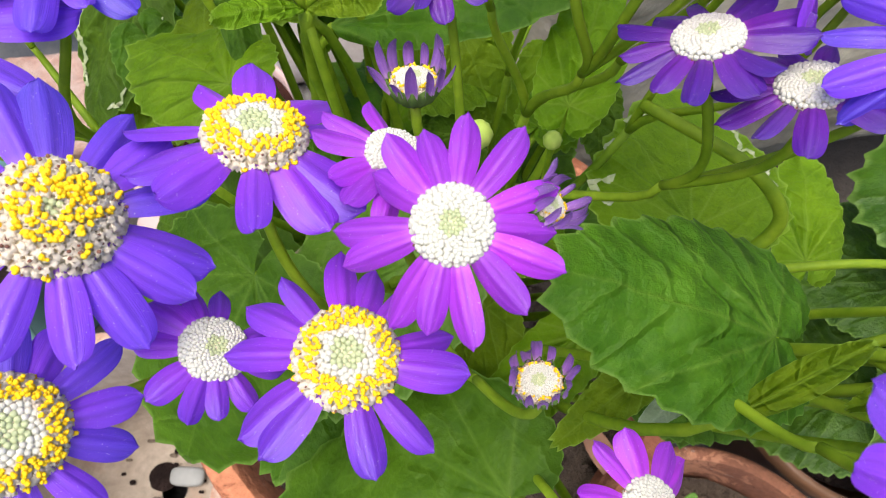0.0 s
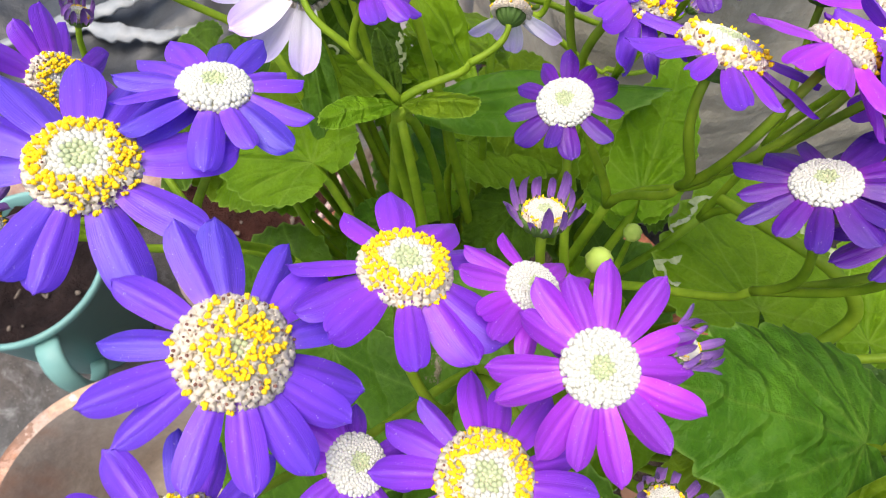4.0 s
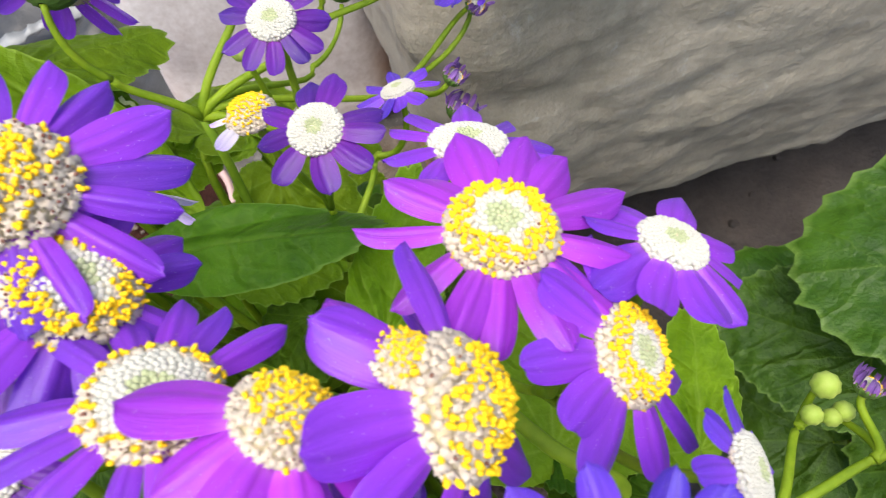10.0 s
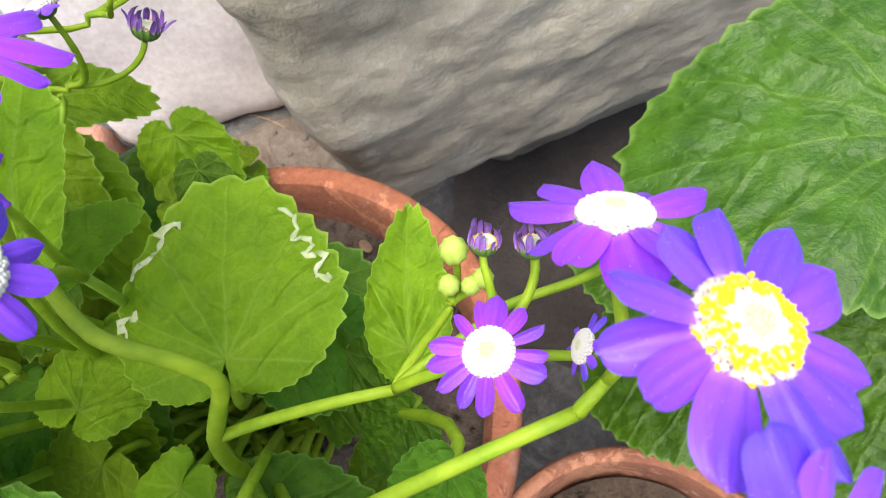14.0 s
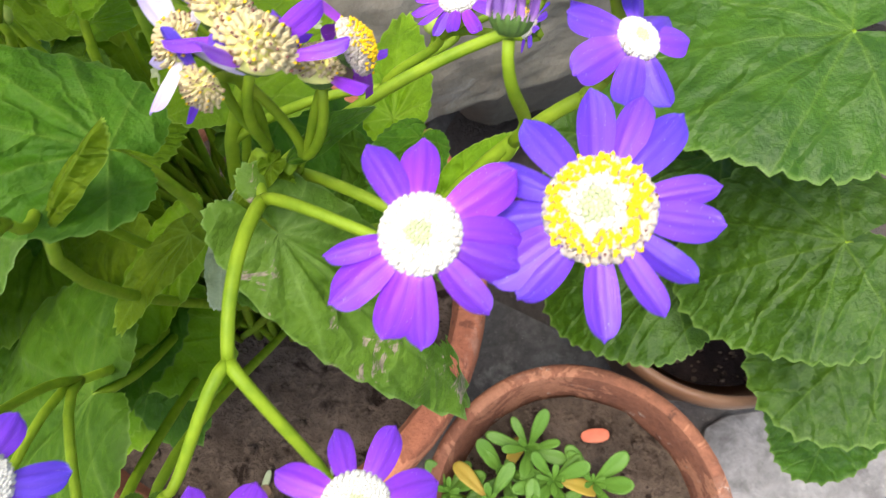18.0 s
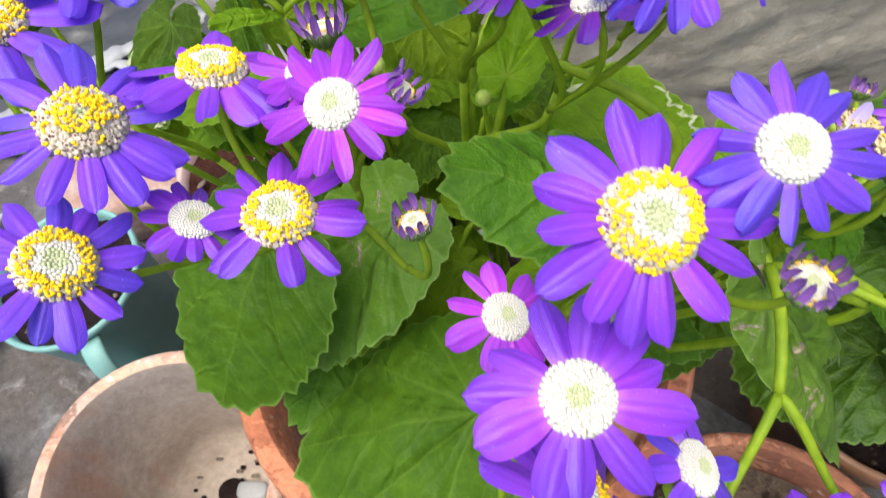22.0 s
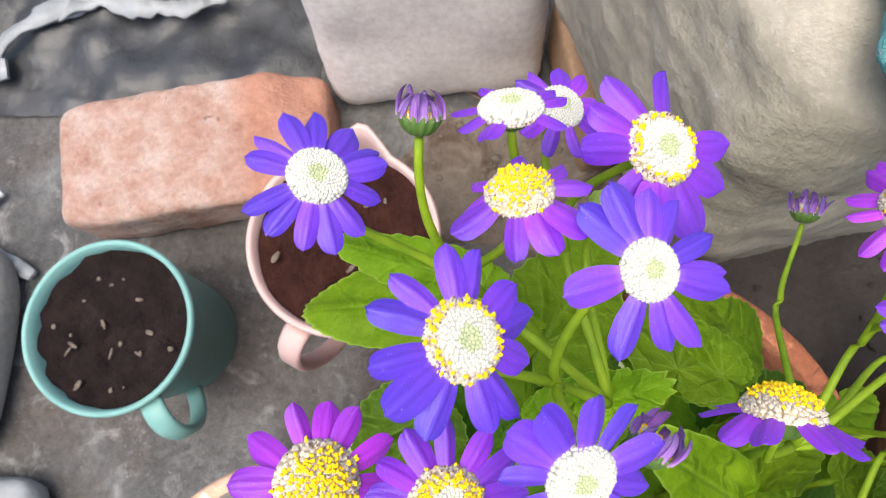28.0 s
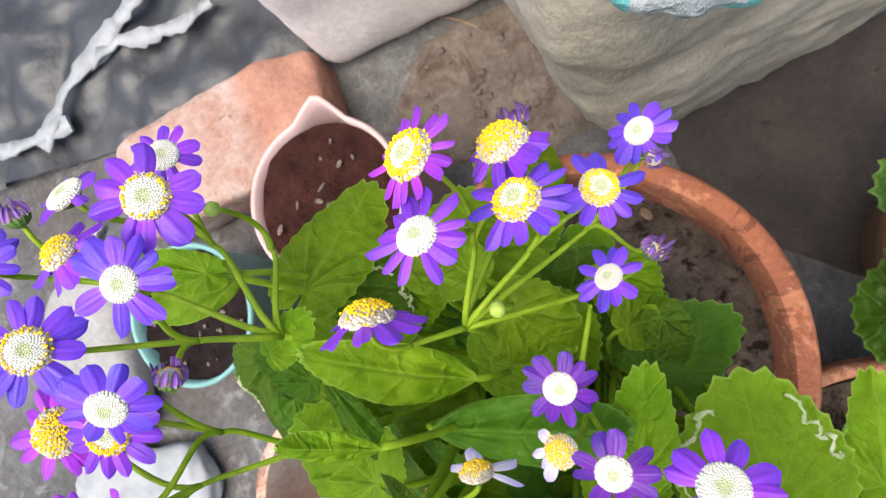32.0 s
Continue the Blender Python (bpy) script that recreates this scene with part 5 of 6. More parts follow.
TWIGS = {
    "front 1": ("front", (-0.0213, -0.0745, 0.5033)),
    "front 2": ("front", (0.0065, -0.0623, 0.5071)),
    "front 3": ("front", (-0.0049, -0.0677, 0.5038)),
    "front 4": ("front", (0.0169, -0.0765, 0.4967)),
    "middle 1": ("middle", (0.0476, -0.0434, 0.5054)),
    "middle 2": ("middle", (0.0153, -0.0412, 0.5011)),
    "middle 3": ("middle", (0.0291, -0.0256, 0.4636)),
    "crown 1": ("crown", (0.0323, -0.0294, 0.5170)),
    "crown 2": ("crown", (0.0387, -0.0267, 0.5172)),
    "crown 3": ("crown", (0.0171, -0.0147, 0.5153)),
    "crown_side 1": ("crown_side", (0.0650, -0.0222, 0.5035)),
    "crown_side 2": ("crown_side", (0.0560, -0.0087, 0.5010)),
    "rear 1": ("rear", (0.0291, 0.0196, 0.4867)),
    "rear 2": ("rear", (0.0334, 0.0441, 0.4590)),
    "west_low 1": ("west_low", (-0.0746, -0.0398, 0.5037)),
    "west_low 2": ("west_low", (-0.0523, -0.0383, 0.5057)),
    "west_outer 1": ("west_outer", (-0.0978, -0.0222, 0.4987)),
    "west_outer 2": ("west_outer", (-0.1130, -0.0340, 0.4923)),
    "west_outer 3": ("west_outer", (-0.0921, 0.0021, 0.4801)),
    "west 1": ("west", (-0.0647, 0.0344, 0.5198)),
    "west 2": ("west", (-0.0795, 0.0199, 0.5143)),
    "west_top 1": ("west_top", (-0.0712, 0.0754, 0.5292)),
    "west_top 2": ("west_top", (-0.0557, 0.0848, 0.5202)),
    "west_top 3": ("west_top", (-0.0581, 0.0599, 0.5305)),
    "west_top 4": ("west_top", (-0.0490, 0.0822, 0.5026)),
    "north 1": ("north", (0.0381, 0.0686, 0.4569)),
    "north 2": ("north", (0.0138, 0.0845, 0.4483)),
    "north 3": ("north", (0.0098, 0.0697, 0.4954)),
    "north 4": ("north", (0.0339, 0.0481, 0.4569)),
    "north 5": ("north", (0.0235, 0.0649, 0.4865)),
    "north 6": ("north", (-0.0128, 0.0459, 0.5000)),
    "north 7": ("north", (0.0089, 0.0495, 0.4761)),
    "east_small 1": ("east_small", (0.1215, -0.0425, 0.4860)),
    "east_small 2": ("east_small", (0.1250, -0.0345, 0.4770)),
    "east_small 3": ("east_small", (0.1190, -0.0270, 0.4640)),
    "east 1": ("east_low", (0.1420, -0.0775, 0.5160)),
    "elbow 1": ("elbow", (0.1300, -0.0805, 0.5080)),
    "east 2": ("east", (0.1386, -0.0511, 0.5022)),
    "faded 1": ("faded", (0.0919, -0.0701, 0.4977)),
    "faded 2": ("faded", (0.0962, -0.0712, 0.4949)),
    "south 1": ("south", (0.0760, -0.1215, 0.4932)),
    "south 2": ("south", (0.0973, -0.1206, 0.4867)),
    "south_front 1": ("south_front", (0.0386, -0.1077, 0.4894)),
    "south_front 2": ("south_front", (0.0509, -0.1298, 0.4740)),
    "south_front 3": ("south_front", (0.0343, -0.1281, 0.4811)),
    "south_east 1": ("south_east", (0.1166, -0.0925, 0.5012)),
    "south_middle 1": ("south_middle", (0.0626, -0.0872, 0.5143)),
    "pale 1": ("pale", (-0.0060, 0.0040, 0.5075)),
    "pale 2": ("pale", (-0.0285, 0.0005, 0.5120)),
}
flower("ring", "violet", (0.0013, -0.0816, 0.5326), (0.16, 0.02, 0.99), 0.0061, 0.0149, 13, "front 3")
flower("white", "magenta", (0.0129, -0.0707, 0.5457), (0.02, -0.24, 0.97), 0.0044, 0.0128, 14, "front 2")
flower("inner", "blue", (-0.0275, -0.0716, 0.5472), (0.43, 0.00, 0.91), 0.0066, 0.0169, 14, "front 1")
flower("ring", "blue", (-0.0317, -0.0926, 0.5380), (0.59, 0.00, 0.81), 0.0061, 0.0149, 13, "front 1")
flower("ring", "violet", (-0.0102, -0.0578, 0.5433), (0.20, 0.34, 0.92), 0.0059, 0.0155, 12, "front 3")
flower("white", "violet", (-0.0149, -0.0806, 0.5298), (0.50, 0.19, 0.85), 0.0041, 0.0098, 11, "front 1")
flower("white", "magenta", (0.0062, -0.0588, 0.5398), (0.39, 0.13, 0.91), 0.0038, 0.0102, 12, "front 2")
bud((0.0235, -0.0826, 0.5292), (-0.12, 0.24, 0.96), 0.0037, "front 4")
bud((0.0240, -0.0665, 0.5429), (0.59, 0.06, 0.80), 0.0029, "front 2")
flower("white", "dark", (0.0420, -0.0433, 0.5442), (-0.26, 0.27, 0.93), 0.0042, 0.0119, 13, "middle 1")
flower("white", "dark", (0.0546, -0.0481, 0.5420), (-0.27, 0.31, 0.91), 0.0042, 0.0116, 13, "middle 1")
flower("white", "dark", (0.0090, -0.0323, 0.5435), (-0.19, -0.08, 0.98), 0.0039, 0.0087, 11, "middle 2")
flower("ring", "blue", (0.0667, -0.0497, 0.5518), (-0.30, -0.20, 0.93), 0.0060, 0.0155, 16, "middle 1")
bud((0.0070, -0.0472, 0.5397), (-0.01, 0.37, 0.93), 0.0041, "middle 2")
green_bud((0.0154, -0.0515, 0.5321), 0.0019, "middle 2")
green_bud((0.0316, -0.0234, 0.4869), 0.0020, "middle 3")
flower("inner", "violet", (0.0137, -0.0067, 0.5543), (0.27, 0.04, 0.96), 0.0068, 0.0176, 15, "crown 3")
flower("ring", "violet", (0.0198, -0.0157, 0.5491), (0.55, 0.20, 0.81), 0.0062, 0.0148, 13, "crown 3")
flower("sparse", "violet", (0.0294, -0.0271, 0.5510), (0.28, 0.46, 0.84), 0.0059, 0.0146, 15, "crown 1")
flower("full", "magenta", (0.0426, -0.0300, 0.5535), (0.57, 0.52, 0.64), 0.0046, 0.0129, 6, "crown 1")
flower("full", "violet", (0.0574, -0.0296, 0.5461), (0.90, 0.04, 0.43), 0.0067, 0.0168, 9, "crown 2")
flower("full", "magenta", (0.0518, -0.0254, 0.5488), (0.52, 0.53, 0.68), 0.0037, 0.0104, 6, "crown 1")
flower("ring", "magenta", (0.0611, -0.0105, 0.5430), (0.14, 0.29, 0.95), 0.0061, 0.0161, 13, "crown_side 2")
flower("white", "violet", (0.0582, 0.0077, 0.5305), (0.12, 0.55, 0.83), 0.0053, 0.0126, 10, "crown_side 2")
flower("white", "violet", (0.0800, -0.0119, 0.5375), (0.32, 0.42, 0.85), 0.0041, 0.0116, 10, "crown_side 1")
flower("ring", "violet", (0.0741, -0.0247, 0.5388), (0.72, 0.02, 0.70), 0.0053, 0.0145, 11, "crown_side 1")
flower("white", "blue", (0.0842, -0.0365, 0.5359), (0.81, 0.04, 0.59), 0.0040, 0.0090, 10, "crown_side 1")
flower("white", "dark", (0.0369, 0.0119, 0.5290), (-0.02, -0.08, 1.00), 0.0040, 0.0100, 9, "rear 1")
flower("white", "dark", (0.0300, 0.0316, 0.5292), (0.08, -0.11, 0.99), 0.0037, 0.0093, 11, "rear 1")
flower("full", "pale", (0.0262, 0.0178, 0.5259), (-0.12, 0.24, 0.96), 0.0038, 0.0080, 4, "rear 1")
flower("ring", "blue", (-0.0504, -0.0502, 0.5511), (0.27, 0.07, 0.96), 0.0066, 0.0188, 13, "west_low 2")
flower("white", "blue", (-0.0380, -0.0354, 0.5485), (0.19, 0.29, 0.94), 0.0049, 0.0137, 14, "west_low 2")
flower("ring", "violet", (-0.0682, -0.0276, 0.5344), (0.95, -0.04, 0.32), 0.0058, 0.0133, 11, "west_low 1")
flower("white", "blue", (-0.0902, -0.0508, 0.5399), (0.24, 0.17, 0.96), 0.0055, 0.0142, 12, "west_low 1")
bud((-0.0733, -0.0521, 0.5331), (0.88, -0.01, 0.48), 0.0042, "west_low 1")
bud((-0.0629, -0.0296, 0.5323), (0.37, 0.42, 0.83), 0.0035, "west_low 2")
flower("white", "blue", (-0.1266, -0.0283, 0.5285), (0.59, 0.26, 0.76), 0.0040, 0.0119, 12, "west_outer 2")
flower("white", "violet", (-0.0985, -0.0102, 0.5436), (0.37, 0.33, 0.87), 0.0051, 0.0134, 11, "west_outer 1")
flower("full", "violet", (-0.1015, -0.0260, 0.5341), (-0.05, 0.67, 0.74), 0.0032, 0.0105, 7, "west_outer 1")
bud((-0.0921, 0.0110, 0.5114), (0.44, 0.14, 0.89), 0.0034, "west_outer 3")
bud((-0.1142, -0.0441, 0.5229), (0.55, 0.63, 0.54), 0.0039, "west_outer 2")
bud((-0.1134, -0.0191, 0.5318), (0.06, 0.50, 0.86), 0.0037, "west_outer 1")
flower("white", "violet", (-0.0827, 0.0045, 0.5436), (0.09, 0.38, 0.92), 0.0049, 0.0127, 11, "west 2")
flower("ring", "magenta", (-0.0863, 0.0179, 0.5588), (-0.05, 0.13, 0.99), 0.0059, 0.0152, 14, "west 2")
flower("white", "magenta", (-0.0703, 0.0225, 0.5547), (-0.61, -0.12, 0.78), 0.0034, 0.0088, 8, "west 1")
flower("ring", "violet", (-0.0756, 0.0428, 0.5481), (0.29, -0.14, 0.95), 0.0055, 0.0133, 13, "west 1")
flower("full", "magenta", (-0.0950, 0.0451, 0.5447), (0.34, 0.04, 0.94), 0.0062, 0.0140, 12, "west 2")
flower("white", "blue", (-0.0587, 0.0488, 0.5634), (0.31, -0.42, 0.85), 0.0044, 0.0115, 11, "west 1")
flower("sparse", "blue", (-0.0722, 0.0654, 0.5677), (0.53, 0.09, 0.84), 0.0050, 0.0130, 12, "west_top 3")
flower("white", "blue", (-0.0497, 0.0744, 0.5631), (0.31, -0.09, 0.95), 0.0040, 0.0118, 13, "west_top 3")
flower("sparse", "violet", (-0.0452, 0.0931, 0.5557), (0.39, -0.01, 0.92), 0.0053, 0.0136, 10, "west_top 2")
flower("white", "blue", (-0.0934, 0.0882, 0.5599), (0.35, 0.16, 0.92), 0.0042, 0.0112, 13, "west_top 1")
flower("white", "violet", (-0.0672, 0.1002, 0.5562), (-0.04, 0.61, 0.79), 0.0047, 0.0091, 9, "west_top 2")
flower("full", "violet", (-0.0663, 0.0860, 0.5613), (-0.08, 0.55, 0.83), 0.0045, 0.0110, 9, "west_top 1")
flower("white", "violet", (-0.0567, 0.1095, 0.5329), (0.36, 0.15, 0.92), 0.0042, 0.0100, 10, "west_top 2")
bud((-0.0798, 0.0984, 0.5582), (0.10, 0.80, 0.60), 0.0037, "west_top 1")
bud((-0.0480, 0.0540, 0.5545), (0.58, 0.70, 0.41), 0.0038, "west_top 3")
green_bud((-0.0499, 0.0932, 0.5256), 0.0021, "west_top 4")
flower("full", "violet", (-0.0164, 0.0584, 0.5174), (0.12, 0.97, 0.19), 0.0071, 0.0163, 9, "north 6")
flower("white", "violet", (0.0067, 0.0727, 0.5340), (-0.03, 0.44, 0.90), 0.0050, 0.0135, 13, "north 3")
flower("ring", "blue", (0.0271, 0.0777, 0.5132), (-0.09, 0.45, 0.89), 0.0062, 0.0149, 15, "north 5")
flower("ring", "magenta", (0.0061, 0.0928, 0.5275), (-0.30, 0.36, 0.88), 0.0066, 0.0136, 14, "north 3")
flower("full", "violet", (0.0260, 0.0943, 0.5081), (-0.10, 0.68, 0.73), 0.0070, 0.0141, 12, "north 3")
flower("ring", "blue", (0.0473, 0.0767, 0.4957), (0.31, 0.21, 0.93), 0.0053, 0.0128, 11, "north 5")
flower("white", "blue", (0.0600, 0.0934, 0.4687), (-0.27, 0.28, 0.92), 0.0045, 0.0118, 11, "north 1")
flower("white", "blue", (0.0421, 0.0531, 0.4793), (-0.21, 0.49, 0.84), 0.0041, 0.0109, 11, "north 4")
bud((0.0227, 0.1127, 0.4506), (0.08, 0.85, 0.53), 0.0049, "north 2")
bud((0.0633, 0.0830, 0.4692), (0.55, -0.38, 0.74), 0.0034, "north 1")
bud((0.0563, 0.0583, 0.4746), (0.58, 0.19, 0.79), 0.0032, "north 1")
bud((0.0571, 0.0579, 0.4618), (0.49, 0.51, 0.71), 0.0043, "north 4")
green_bud((0.0133, 0.0506, 0.4993), 0.0023, "north 7")
flower("white", "violet", (0.1252, -0.0439, 0.4984), (-0.14, 0.18, 0.97), 0.0035, 0.0088, 13, "east_small 1")
flower("white", "blue", (0.1376, -0.0435, 0.4878), (-0.83, 0.34, 0.45), 0.0026, 0.0055, 8, "east_small 1")
flower("white", "violet", (0.1442, -0.0277, 0.4905), (-0.44, 0.58, 0.68), 0.0025, 0.0057, 8, "east_small 2")
bud((0.1276, -0.0210, 0.4787), (0.22, 0.55, 0.81), 0.0030, "east_small 2")
bud((0.1341, -0.0296, 0.4970), (0.02, 0.61, 0.79), 0.0027, "east_small 1")
green_bud((0.1217, -0.0205, 0.4735), 0.0026, "east_small 3")
green_bud((0.1196, -0.0254, 0.4696), 0.0020, "east_small 3")
green_bud((0.1234, -0.0261, 0.4690), 0.0018, "east_small 3")
green_bud((0.1258, -0.0251, 0.4692), 0.0020, "east_small 2")
flower("white", "violet", (0.1418, -0.0355, 0.5186), (0.15, 0.62, 0.77), 0.0040, 0.0120, 10, "east 2")
flower("ring", "blue", (0.1451, -0.0533, 0.5363), (0.34, 0.14, 0.93), 0.0040, 0.0113, 11, "east 2")
flower("white", "blue", (0.1422, -0.0706, 0.5382), (0.26, -0.62, 0.74), 0.0035, 0.0109, 10, "east 1")
flower("white", "blue", (0.1443, -0.0798, 0.5271), (0.39, -0.09, 0.92), 0.0027, 0.0093, 9, "east 1")
bud((0.1299, -0.0778, 0.5322), (0.20, 0.64, 0.75), 0.0029, "elbow 1")
flower("wilt", "violet", (0.1009, -0.0751, 0.5289), (0.46, 0.21, 0.86), 0.0044, 0.0126, 4, "faded 1")
flower("wilt", "blue", (0.0965, -0.0686, 0.5283), (0.48, 0.37, 0.79), 0.0038, 0.0123, 4, "faded 1")
flower("wilt", "violet", (0.1059, -0.0719, 0.5200), (0.14, 0.43, 0.89), 0.0037, 0.0107, 3, "faded 2")
flower("full", "magenta", (0.1120, -0.0719, 0.5220), (0.94, 0.09, 0.34), 0.0036, 0.0118, 4, "faded 2")
flower("wilt", "pale", (0.0895, -0.0714, 0.5266), (-0.48, -0.09, 0.88), 0.0032, 0.0122, 5, "faded 2")
flower("wilt", "blue", (0.0920, -0.0774, 0.5239), (-0.33, -0.78, 0.53), 0.0027, 0.0078, 2, "faded 1")
flower("white", "blue", (0.0671, -0.1200, 0.5185), (0.65, 0.11, 0.75), 0.0041, 0.0107, 8, "south 1")
flower("ring", "violet", (0.0878, -0.1327, 0.5090), (0.28, 0.20, 0.94), 0.0060, 0.0143, 12, "south 1")
flower("white", "violet", (0.1060, -0.1255, 0.5072), (0.28, 0.14, 0.95), 0.0042, 0.0116, 8, "south 2")
flower("white", "violet", (0.1175, -0.1015, 0.5290), (-0.04, -0.24, 0.97), 0.0042, 0.0118, 12, "south_east 1")
flower("ring", "blue", (0.1352, -0.1007, 0.5288), (-0.22, -0.15, 0.96), 0.0055, 0.0132, 13, "south_east 1")
flower("white", "pale", (-0.0399, 0.0132, 0.5202), (-0.09, 0.91, -0.40), 0.0058, 0.0205, 13, "pale 2", (0.9, 0.0, -0.5))
flower("full", "violet", (-0.0251, 0.0055, 0.5299), (0.26, 0.31, 0.91), 0.0059, 0.0125, 4, "pale 2")
flower("full", "pale", (0.0024, 0.0139, 0.5143), (0.13, 0.95, 0.27), 0.0042, 0.0120, 5, "pale 1")
flower("ring", "violet", (0.0491, -0.1261, 0.5226), (0.66, 0.07, 0.75), 0.0065, 0.0161, 11, "south_front 1")
flower("white", "violet", (0.0587, -0.1325, 0.5173), (0.23, 0.42, 0.88), 0.0042, 0.0109, 10, "south_front 2")
flower("white", "violet", (0.0342, -0.1386, 0.5182), (0.02, 0.31, 0.95), 0.0037, 0.0111, 9, "south_front 3")
flower("white", "violet", (0.0484, -0.1151, 0.5398), (0.07, -0.08, 0.99), 0.0049, 0.0146, 11, "south_front 1")
flower("white", "magenta", (0.0390, -0.0963, 0.5199), (0.41, 0.02, 0.91), 0.0042, 0.0113, 10, "south_front 1")
bud((0.0569, -0.1465, 0.5009), (0.41, 0.36, 0.84), 0.0038, "south_front 2")
bud((0.0693, -0.1539, 0.5012), (0.23, -0.49, 0.84), 0.0044, "south_front 2")
flower("ring", "violet", (0.0576, -0.0981, 0.5544), (0.20, -0.26, 0.94), 0.0061, 0.0159, 14, "south_middle 1")
flower("white", "blue", (0.0744, -0.0895, 0.5546), (0.10, -0.29, 0.95), 0.0043, 0.0123, 14, "south_middle 1")
bud((0.0765, -0.1028, 0.5459), (0.12, -0.03, 0.99), 0.0039, "south_middle 1")

leaf("leaf", "main", (0.0663, -0.0678, 0.5000), (0.0276, -0.0635, 0.5200), 0.85)
leaf("light", "main", (-0.0477, 0.0013, 0.4700), (-0.0830, 0.0272, 0.4600), 0.9)
leaf("light", "main", (0.0373, -0.0060, 0.4750), (0.0466, 0.0267, 0.4900), 0.6)
leaf("light", "mined", (0.0709, -0.0274, 0.4560), (0.0721, 0.0156, 0.4580), 1.3)
leaf("light", "main", (0.1060, -0.0288, 0.4400), (0.1104, 0.0060, 0.4450), 0.62)
leaf("light", "main", (0.0116, -0.0247, 0.4100), (0.0134, -0.0453, 0.3950), 1.3)
leaf("leaf", "main", (0.0099, 0.0136, 0.4300), (-0.0067, -0.0063, 0.4200), 1.1)
leaf("leaf", "main", (0.0868, -0.0220, 0.4200), (0.0725, -0.0440, 0.4050), 0.9)
leaf("leaf", "main", (0.1021, -0.0405, 0.4250), (0.0866, -0.0526, 0.4100), 1.0)
leaf("broad", "east", (0.2727, 0.0251, 0.3800), (0.1784, 0.0406, 0.3720), 1.15)
leaf("broad", "east", (0.2844, -0.0334, 0.3100), (0.2145, -0.0339, 0.2850), 1.25)
leaf("broad", "east", (0.2266, -0.0185, 0.2460), (0.1566, -0.0084, 0.2220), 1.2)
leaf("broad", "east", (0.3192, -0.0548, 0.2700), (0.2625, -0.1021, 0.2450), 1.2)
leaf("broad", "east", (0.2549, 0.0296, 0.2850), (0.1776, 0.0716, 0.2650), 0.8)
leaf("broad", "east", (0.3109, -0.0770, 0.2150), (0.2961, -0.1349, 0.1900), 1.0)
leaf("broad", "east", (0.2116, 0.0094, 0.3300), (0.1621, 0.0407, 0.3200), 1.1)
leaf("broad", "east", (0.2827, 0.0818, 0.3600), (0.2430, 0.0794, 0.3400), 1.1)
leaf("burnt", "torn", (0.0915, -0.0820, 0.4900), (0.1255, -0.1105, 0.4445), 0.42)
leaf("light", "main", (0.0919, -0.0728, 0.4970), (0.0806, -0.0775, 0.4900), 0.42)
leaf("light", "main", (0.0919, -0.0728, 0.4970), (0.0941, -0.0769, 0.4880), 0.5)
leaf("leaf", "main", (0.0944, -0.0724, 0.4970), (0.1086, -0.0681, 0.5050), 0.3)
leaf("light", "main", (0.0565, -0.0816, 0.5000), (0.0725, -0.0726, 0.5150), 0.2)
leaf("leaf", "main", (0.0984, -0.0478, 0.4100), (0.0785, -0.0736, 0.3950), 0.9)
leaf("light", "main", (0.0209, -0.0395, 0.4200), (-0.0033, -0.0607, 0.4050), 1.1)
leaf("light", "main", (0.0467, -0.0489, 0.4300), (0.0149, -0.0806, 0.4150), 0.5)
leaf("grey", "curl", (0.0749, -0.0579, 0.4650), (0.0568, -0.0784, 0.4400), 0.22)
leaf("leaf", "main", (-0.0380, -0.0453, 0.4550), (-0.0655, -0.0905, 0.4200), 1.1)
leaf("burnt", "main", (0.0017, -0.0365, 0.4500), (-0.0492, -0.0712, 0.4200), 0.85)
leaf("leaf", "main", (0.0266, -0.0928, 0.4350), (-0.0433, -0.0972, 0.4050), 0.95)
leaf("leaf", "main", (0.0636, -0.0569, 0.4300), (0.0960, -0.0700, 0.4200), 0.9)
leaf("leaf", "main", (0.0425, -0.1290, 0.4500), (0.0400, -0.1640, 0.4380), 0.80)
leaf("leaf", "main", (0.0520, -0.1230, 0.4520), (0.0510, -0.1500, 0.4450), 0.62)
leaf("leaf", "main", (0.1150, -0.0568, 0.4740), (0.1036, -0.0706, 0.4720), 0.95)
leaf("light", "main", (0.1150, -0.0815, 0.4870), (0.1293, -0.0735, 0.5000), 0.30)
leaf("leaf", "main", (0.1140, -0.0830, 0.4850), (0.1210, -0.0935, 0.4820), 0.45)
leaf("light", "main", (0.0590, -0.0625, 0.4547), (0.0356, -0.0815, 0.4501), 0.42)
leaf("light", "main", (0.0250, -0.0276, 0.4356), (0.0380, -0.0020, 0.4300), 1.15)
leaf("leaf", "main", (-0.0546, -0.0206, 0.4200), (-0.1057, -0.0570, 0.3700), 1.0)
leaf("light", "main", (-0.0584, 0.0521, 0.5000), (-0.0359, 0.0606, 0.5150), 0.55)
leaf("leaf", "main", (-0.0550, 0.0403, 0.4850), (-0.0720, 0.0523, 0.4900), 0.8)
leaf("light", "main", (-0.0210, -0.0015, 0.5000), (-0.0330, -0.0130, 0.5140), 0.24)
leaf("light", "main", (-0.0205, -0.0020, 0.5010), (-0.0040, -0.0085, 0.5130), 0.26)
leaf("leaf", "main", (-0.0215, -0.0010, 0.4990), (-0.0270, 0.0130, 0.5080), 0.25)
leaf("light", "main", (-0.0214, 0.0219, 0.5150), (-0.0350, 0.0300, 0.5400), 0.22)
